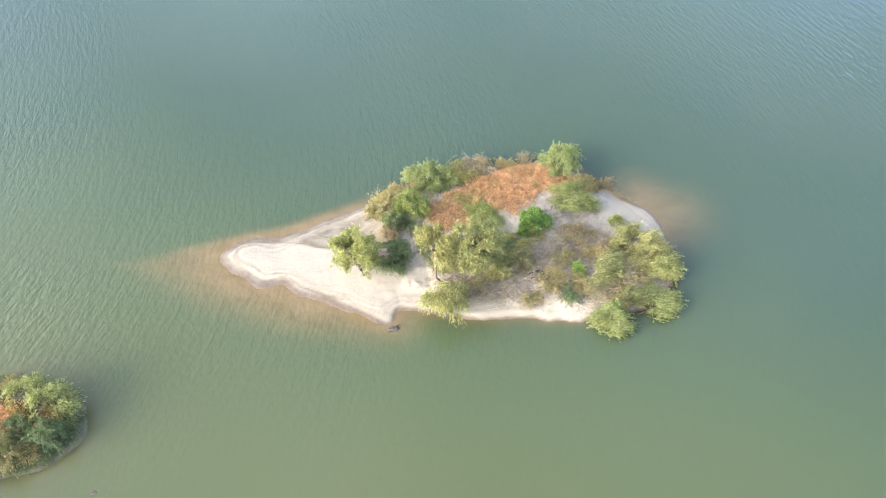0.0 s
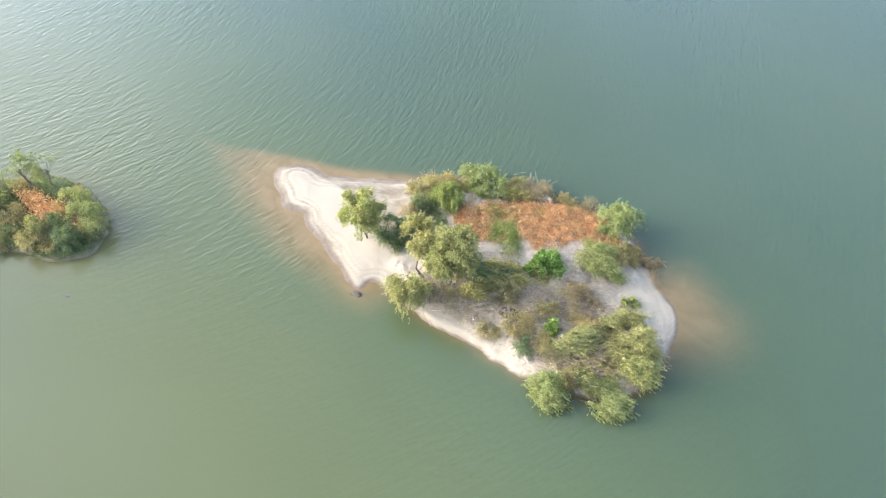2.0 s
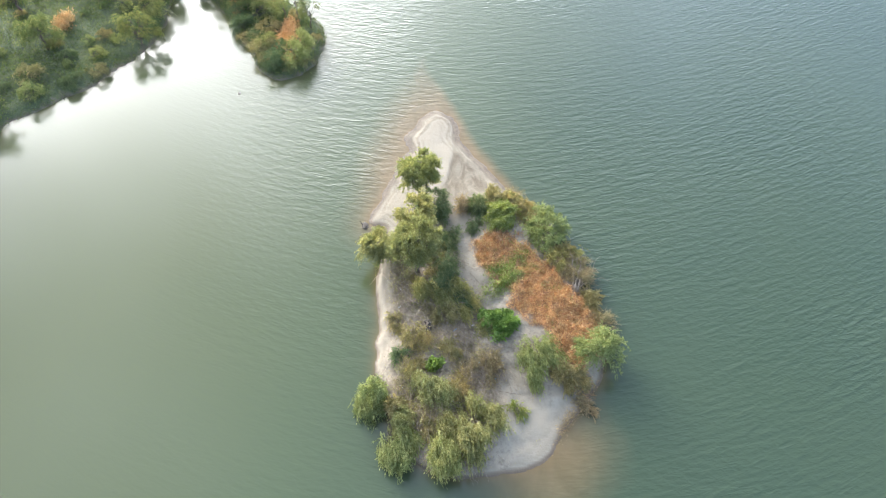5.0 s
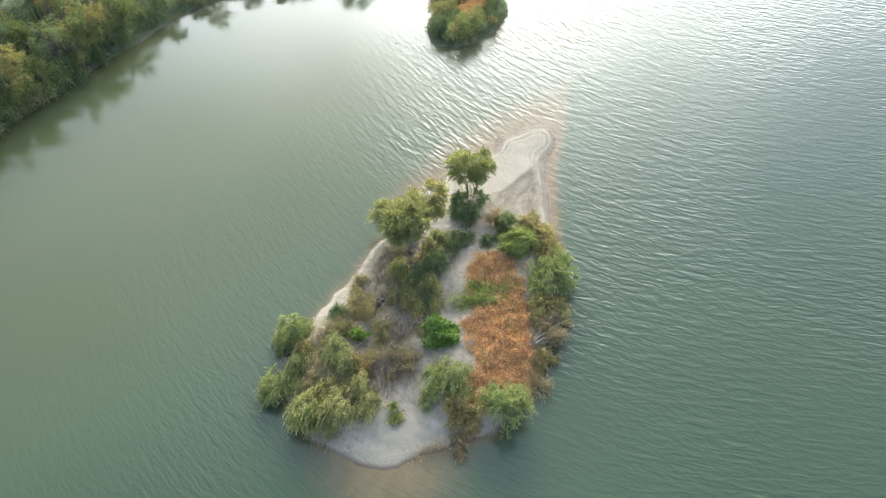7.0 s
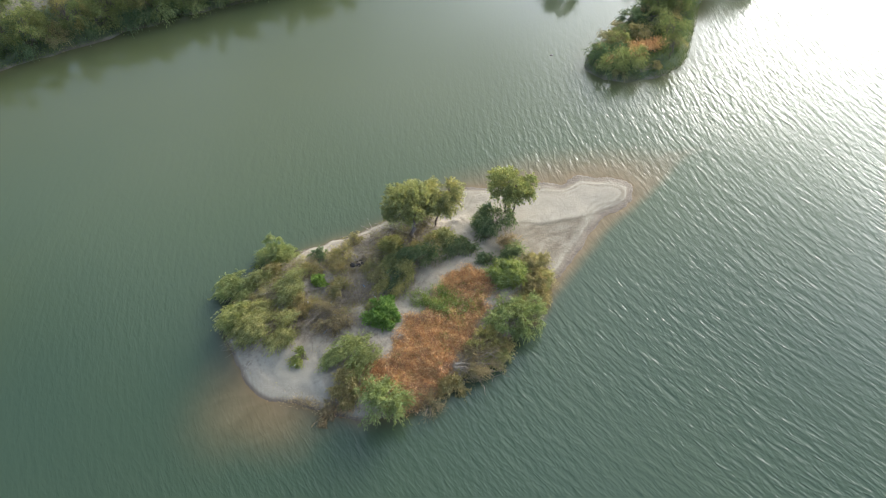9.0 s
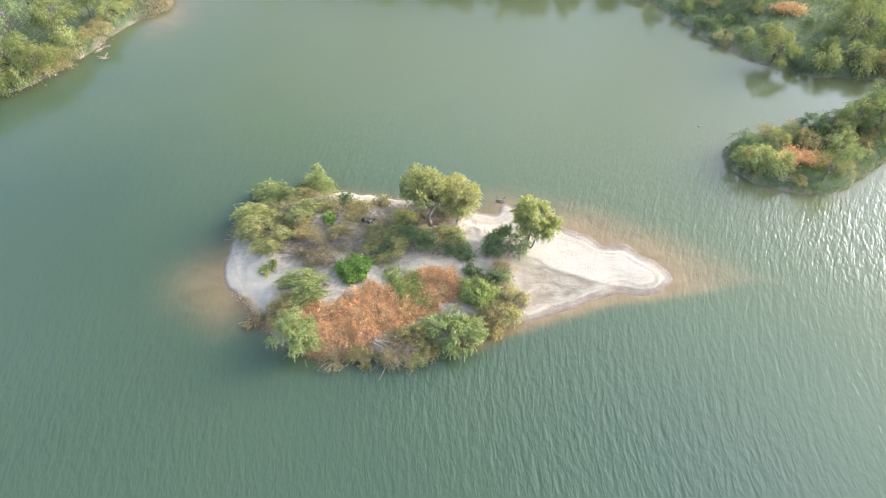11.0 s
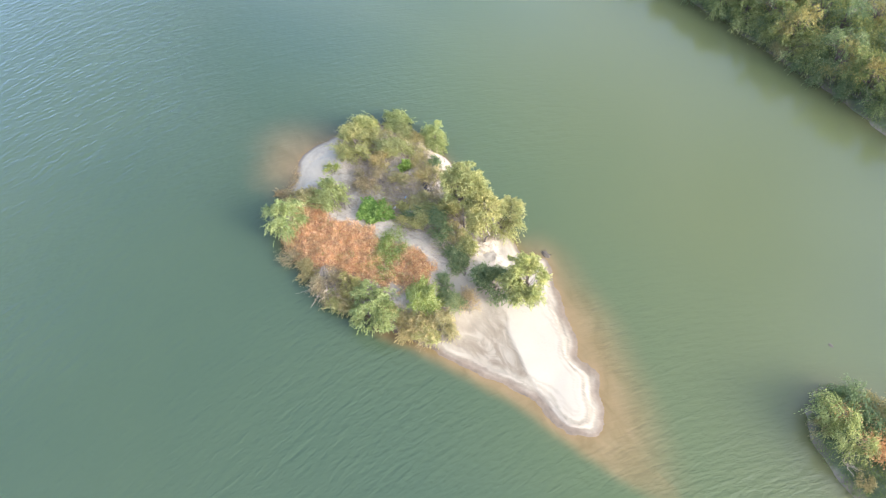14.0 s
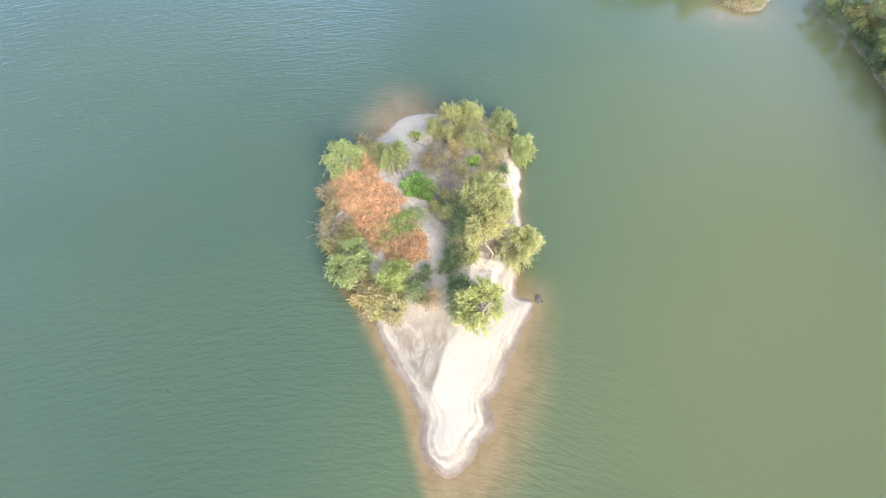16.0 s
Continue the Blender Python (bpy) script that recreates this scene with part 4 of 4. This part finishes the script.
# south bank: a dense wood to the east, meadow with single trees to the west
rng = np.random.default_rng(83)
spots = [(-7.0, -42.6, 0.9), (-3.5, -42.3, 1.0), (0.2, -42.5, 0.95), (4.2, -42.4, 1.0), (8.0, -42.8, 1.0), (11.5, -42.6, 0.9), (17.0, -42.4, 0.95), (20.5, -42.0, 1.0), (24.0, -41.7, 0.95), (27.5, -41.4, 1.0), (30.5, -40.6, 0.9), (32.9, -39.6, 0.9), (35.2, -38.7, 0.75)]
spots += [(x + rng.uniform(-1, 1), y + rng.uniform(-1, 1), rng.uniform(0.95, 1.35)) for y in (-46, -50.5, -56) for x in np.arange(-12 - (y + 46) * 0.2, 16 if y < -47 else 34, 4.2)]
copies([olive, tall, dark, olive, tan], spots, 84)
copies([tall, olive], [(-26.2, -29.6, 0.85), (-25.2, -37.8, 1.1), (-16.3, -40.6, 0.75), (-11.5, -41.6, 0.8), (-17.0, -46.0, 1.1), (-24.0, -44.0, 1.1), (-31.0, -42.0, 1.2), (-34.0, -33.5, 1.0), (-38.0, -31.0, 1.2), (-37.0, -38.0, 1.2)], 85)
copies([low, grey, dull], [(x, y, s) for x, y, s in ((-22.0, -32.6, 0.7), (-20.2, -34.6, 0.6), (-18.4, -37.2, 0.7), (-28.8, -29.8, 0.9), (-30.8, -29.6, 1.0), (-21.0, -38.0, 0.9), (-14.2, -40.3, 0.8), (-9.0, -41.4, 0.9), (-5.3, -41.6, 0.8), (2.2, -41.6, 0.8), (6.2, -41.6, 0.9), (13.5, -41.8, 0.8), (22.0, -41.0, 0.8), (29.0, -40.6, 0.9), (-33.5, -29.8, 1.1), (-36.5, -30.0, 1.1))], 86)
rng = np.random.default_rng(186)
meadow_spots = scatter(rng, 260, lambda p: smooth(0.6, 1.4, inside_by(SOUTH, p)) * (0.25 + 0.6 * smooth(-0.2, 0.5, rough(p, 3.0, 187))), (-39, -12, -47, -29))
copies([grey, dull, low, grey], [(x, y, rng.uniform(0.28, 0.6)) for x, y in meadow_spots[:70]], 188)
# east bank: mostly dark-leaved trees, their colour offsetting the sunlit brightness
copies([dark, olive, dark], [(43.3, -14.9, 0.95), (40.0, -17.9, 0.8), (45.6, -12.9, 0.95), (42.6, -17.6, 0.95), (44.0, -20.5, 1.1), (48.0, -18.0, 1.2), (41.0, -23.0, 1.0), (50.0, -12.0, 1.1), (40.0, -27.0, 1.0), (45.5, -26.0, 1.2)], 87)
copies([dull, low], [(39.3, -20.6, 0.9), (38.3, -23.2, 0.8), (37.6, -26.6, 0.9), (37.2, -29.0, 0.8), (37.4, -31.5, 0.9), (38.8, -33.5, 1.0)], 88)

rng = np.random.default_rng(89)
copies([dull, low, grey, dull], [(x + rng.uniform(-0.4, 0.4), y, rng.uniform(0.8, 1.25)) for x, y in ((38.9, -21.4), (38.9, -19.6), (40.3, -18.2), (41.4, -16.7), (42.6, -15.4), (44.2, -14.2), (45.4, -13.3), (46.9, -12.4), (48.5, -11.3), (39.8, -20.6), (42.0, -19.2), (38.0, -24.4))], 98)
copies([dull, low, grey, grey], [(x + rng.uniform(-0.5, 0.5), -41.45 - 0.3 * rng.uniform(), rng.uniform(0.9, 1.4)) for x in np.arange(-6, 31, 1.7)], 99)
copies([olive, tall, olive, tan], [(x + rng.uniform(-0.6, 0.6), -42.0, rng.uniform(0.75, 0.95)) for x in np.arange(-4, 31, 3.4)], 100)

# meadow herbs on the banks, and rusty plants on the islet
BOX = (-48, 34, -54, -27)
spot = scatter(rng, 330000, lambda p: smooth(-0.2, 0.15, inside_by(SOUTH, p)) * np.where((p[:, 0] > 16) & (p[:, 1] < -47), 0.05, 1.0) * (0.4 + 0.55 * smooth(-0.5, 0.5, rough(p, 1.6, 90))), BOX)
BANK_HERB = leaf_material("bank_herb_leaves", (0.058, 0.092, 0.030), (0.10, 0.138, 0.047), (0.175, 0.19, 0.078))
low_growth("bank_herbs", "rank green herbs and grass covering the bank", "plants", BANK_HERB, spot, 0.15 + 0.45 * smooth(-0.3, 0.6, rough(spot, 1.9, 91)), (0.17, 0.055), 92)
spot = scatter(rng, 60000, lambda p: smooth(-0.2, 0.15, inside_by(EAST, p)) * (1 - 0.9 * np.exp(-(((p[:, 0] - 33.8) / 2.0) ** 2) - ((p[:, 1] + 30.5) / 2.6) ** 2)) * (0.4 + 0.55 * smooth(-0.5, 0.5, rough(p, 1.6, 190))), (32, 56, -40, -6))
low_growth("bank_herbs", "rank green herbs and grass covering the bank", "plants", BANK_HERB, spot, 0.15 + 0.45 * smooth(-0.3, 0.6, rough(spot, 1.9, 191)), (0.17, 0.055), 192)
spot = scatter(rng, 170000, lambda p: smooth(-0.15, 0.1, inside_by(ISLET, p)) * (0.6 + 0.4 * rough(p, 0.8, 93)), (-46, -20, -27, -12))
low_growth("islet_herbs", "olive and brown herbs covering a wooded islet", "plants", BANK_HERB, spot, 0.35, (0.13, 0.045), 94)
spot = scatter(rng, 90000, lambda p: np.exp(-((((p[:, 0] + 26.4) / 2.3) ** 2 + ((p[:, 1] + 15.8 + 0.8 * rough(p, 1.2, 195)) / 1.15) ** 2) ** 2)) + 0.6 * np.exp(-((((p[:, 0] + 22.6) / 0.6) ** 2 + ((p[:, 1] + 15.8) / 0.8) ** 2) ** 2)) + 0.7 * np.exp(-((((p[:, 0] + 31.4) / 1.2) ** 2 + ((p[:, 1] + 21.4) / 0.6) ** 2) ** 2)), (-33, -21, -23, -13))
low_growth("rusty_plants", "rust-orange dry plants on a wooded islet", "plants", RUST, spot, 0.75, (0.20, 0.07), 95)
spot = scatter(rng, 9000, lambda p: np.exp(-((((p[:, 0] + 28.6) / 1.5) ** 2 + ((p[:, 1] + 37.2) / 0.8) ** 2) ** 2)), (-31, -26, -39, -35))
low_growth("rusty_plants", "orange dry plants on the bank meadow", "plants", RUST, spot, 0.7, (0.22, 0.08), 96)
spot = scatter(rng, 20000, lambda p: smooth(-0.25, 0.1, inside_by(EAST, p)) * np.exp(-(((p[:, 0] - 33.9) / 1.7) ** 2) - ((p[:, 1] + 30.5) / 2.6) ** 2), (31, 38, -36, -26))
low_growth("shore_grass", "reddish dry reeds at a bank's point", "grass", STRAW, spot, 0.5, (0.28, 0.05), 97, 0.4)

# ---- small things ----
def hollow_stump(at):
    """A rotten stump: black hollow ring with pale roots arching over it."""
    rng = np.random.default_rng(100)
    ob = thing("hollow_stump", at, "rotten black hollow stump with pale arching roots", "stump")
    ring = Soup()
    turn = np.linspace(0, 2 * np.pi, 15)
    ring.tube(np.column_stack([0.42 * np.cos(turn), 0.34 * np.sin(turn), 0.16 + 0.16 * np.sin(turn + 0.6)]), 0.15 + 0.04 * np.sin(turn * 3), 8)
    part("rim", ring, ROT, ob, "rotten black rim")
    # solid core whose black colour stands for the shade inside the hollow
    core = bmesh.new()
    bmesh.ops.create_cone(core, cap_ends=True, segments=14, radius1=0.36, radius2=0.40, depth=0.22, matrix=pose(0, 0, 0.08))
    part("hollow_core", core, ROT, ob, "solid black core painted as the dark hollow")
    for k in range(9):
        a = rng.uniform(0, 6.28)
        out = np.array([math.cos(a), math.sin(a), 0])
        root = Soup()
        s = np.linspace(0, 1, 8)[:, None]
        line = out * (0.15 + s * rng.uniform(0.5, 1.0)) + np.array([0, 0, 1]) * (0.42 * np.sin(np.pi * (0.25 + 0.75 * s)) + 0.02) + rng.normal(size=(8, 3)) * 0.03
        root.tube(line, np.linspace(0.045, 0.015, 8), 5)
        part("root", root, DEAD, ob, "bleached root")
    return ob


hollow_stump(set_on(6.62, -4.25))


def snag(at, label, seed, material, count=5, reach=0.6, rise=0.25):
    rng = np.random.default_rng(seed)
    ob = thing("driftwood_snag", at, label, "driftwood")
    for _ in range(count):
        a, limb = rng.uniform(0, 6.28), Soup()
        head = np.array([math.cos(a) * reach * rng.uniform(0.5, 1.2), math.sin(a) * reach * rng.uniform(0.5, 1.2), rise * rng.uniform(0.2, 1.2)])
        limb.tube(bent(rng, (0, 0, -0.1), head, 0.2, 0.15, 6), np.linspace(0.035, 0.010, 6), 5)
        part("branch", limb, material, ob)
    return ob


snag((-2.95, -8.4, 0.0), "dark waterlogged root in the shallows", 101, ROT)
snag((36.0, -21.2, 0.1), "bleached driftwood on a muddy shore", 102, DEAD, 8, 0.7, 0.3)
snag((36.9, -22.6, 0.1), "tangle of grey driftwood on a muddy shore", 202, DEAD, 12, 1.0, 0.4)
snag((38.0, -20.9, 0.15), "tangle of grey driftwood on a muddy shore", 203, DEAD, 12, 0.9, 0.5)
snag((38.6, -19.4, 0.1), "bleached driftwood on a muddy shore", 103, DEAD, 7, 0.6, 0.3)
snag(set_on(-24.6, -13.6), "grey dead branches at an islet's shore", 104, DEAD, 9, 1.1, 0.6)
snag((4.1, 6.3, 0.3), "bleached dead branches fallen over the shore", 105, DEAD, 6, 0.7, 0.2)


def fallen_branch(foot, head, thick, label, seed):
    rng = np.random.default_rng(seed)
    ob = thing("fallen_branch", foot, label, "branch")
    end = np.subtract(head, foot)
    main = Soup()
    line = bent(rng, (0, 0, 0.03), end, 0.08, 0.06, 8)
    main.tube(line, np.linspace(thick, thick * 0.35, 8), 6)
    part("stem", main, DEAD, ob)
    for k in (3, 4, 5, 6):
        twig = Soup()
        off = end * 0.25 + rng.normal(size=3) * 0.25 * np.linalg.norm(end) * np.array([1, 1, 0.4])
        off[2] = abs(off[2])
        twig.tube(bent(rng, line[k], line[k] + off, 0.1, 0.1, 5), np.linspace(thick * 0.4, thick * 0.12, 5), 4)
        part("twig", twig, DEAD, ob)
    return ob


fallen_branch((12.0, -5.2, 0.55), (14.0, -3.4, 0.75), 0.05, "long bleached branch fallen across shrubs", 110)
fallen_branch((2.0, -6.1, 0.45), (4.6, -5.2, 0.6), 0.045, "bleached branch lying on brush", 111)
fallen_branch((7.2, -2.2, 0.45), (9.3, -1.4, 0.6), 0.04, "bleached branch lying on brush", 112)
fallen_branch((4.0, 6.2, 0.6), (1.0, 7.2, 0.2), 0.05, "bleached branch reaching into the water", 113)
fallen_branch((4.1, 6.1, 0.6), (2.7, 7.5, 0.1), 0.045, "bleached branch reaching into the water", 114)
fallen_branch((4.0, 6.0, 0.7), (1.3, 7.0, 0.4), 0.05, "bleached branch reaching over the water", 116)
fallen_branch((4.1, 6.1, 0.6), (1.8, 7.3, 0.25), 0.045, "bleached branch reaching over the water", 117)
fallen_branch((3.9, 5.9, 0.6), (1.0, 6.3, 0.7), 0.045, "bleached branch lying on a thicket", 118)
fallen_branch((2.3, -5.2, 0.55), (5.8, -4.8, 0.5), 0.05, "bleached branch lying on brush", 119)
fallen_branch((11.6, -4.7, 0.5), (9.4, -4.9, 0.55), 0.045, "bleached branch lying on brush", 219)
fallen_branch((3.1, -2.9, 0.6), (5.6, -2.5, 0.5), 0.045, "bleached branch lying among shrubs", 220)
rng = np.random.default_rng(230)
for k, (x, y) in enumerate(scatter(rng, 70, lambda p: brush(p) ** 2 * smooth(0.8, 1.4, inside_by(SHORE, p)), (1, 11.4, -6.5, 0.5))[:26]):
    turn, reach = radians(rng.normal(15, 35)), rng.uniform(1.0, 2.0)
    z = ground_at(x, y)
    fallen_branch((x, y, z + 0.1), (x + reach * math.cos(turn), y + reach * math.sin(turn), z + rng.uniform(0.15, 0.5)), rng.uniform(0.022, 0.042), "grey dead branch lying among withered stems", 231 + k)
fallen_branch((9.9, 5.6, 0.4), (8.3, 6.6, 0.5), 0.04, "brown fallen branch beside a willow bush", 115)


def plastic(name, color):
    n = Nodes(name)
    return n.done(n.mix(n.noise(14.0, 3.0), color, tuple(0.8 * c for c in color)), 0.4)


WHITE_PLASTIC, BLUE_PLASTIC = plastic("white_plastic", (0.75, 0.76, 0.74)), plastic("blue_plastic", (0.15, 0.35, 0.55))


def bottle(material, label):
    ob = thing("plastic_bottle", (0, 0, 0), label, "bottle", "litter")
    body = Soup()
    body.tube([(-0.13, 0, 0.04), (-0.12, 0, 0.04), (-0.02, 0, 0.042), (0.0, 0, 0.04), (0.05, 0, 0.04), (0.10, 0, 0.022), (0.13, 0, 0.018)], [0.005, 0.042, 0.042, 0.036, 0.042, 0.018, 0.014], 8)
    part("body", body, material, ob)
    cap = Soup()
    cap.tube([(0.128, 0, 0.02), (0.13, 0, 0.02), (0.15, 0, 0.02), (0.151, 0, 0.02)], [0.004, 0.018, 0.018, 0.004], 8)
    part("cap", cap, BLUE_PLASTIC, ob, "blue cap")
    return ob


rng = np.random.default_rng(120)
models = [bottle(WHITE_PLASTIC, "white plastic bottle lying among dead stems"), bottle(BLUE_PLASTIC, "blue plastic bottle lying among dead stems")]
spots = scatter(rng, 60, lambda p: 0.1 + 0.5 * brush(p), (2, 15, -6, 2.5))
for k, (x, y) in enumerate(spots):
    m = pose(x, y, ground_at(x, y) + 0.02, rng.uniform(-15, 15), rng.uniform(-15, 15), rng.uniform(0, 360))
    if k < 2:
        models[k].matrix_basis = m
    else:
        copy_thing(models[int(rng.uniform() < 0.25)], m)


def lump(at, size, label, seed):
    rng = np.random.default_rng(seed)
    bm = bmesh.new()
    bmesh.ops.create_icosphere(bm, subdivisions=3, radius=1.0)
    for v in bm.verts:
        v.co *= 1 + 0.22 * noise.noise(v.co * 1.7) + 0.1 * noise.noise(v.co * 4)
        v.co = Vector((v.co.x * size[0], v.co.y * size[1], v.co.z * size[2]))
    me = bpy.data.meshes.new("mud_lump")
    bm.to_mesh(me)
    bm.free()
    n = Nodes("wet_mud")
    me.materials.append(n.done(n.mix(n.noise(6.0, 5.0), (0.030, 0.023, 0.014), (0.065, 0.048, 0.030)), 0.8, n.bump(n.noise(9.0), 0.5, 0.03)))
    ob = new("mud_lump", me)
    ob.matrix_basis = pose(*at)
    return tagged(ob, label, "mud lump")


lump((-18.9, -19.7, -0.03), (0.2, 0.14, 0.07), "small brown mud lump breaking the water", 130)
lump((-2.9, -8.35, -0.03), (0.40, 0.24, 0.12), "dark mud lump round a waterlogged root", 131)
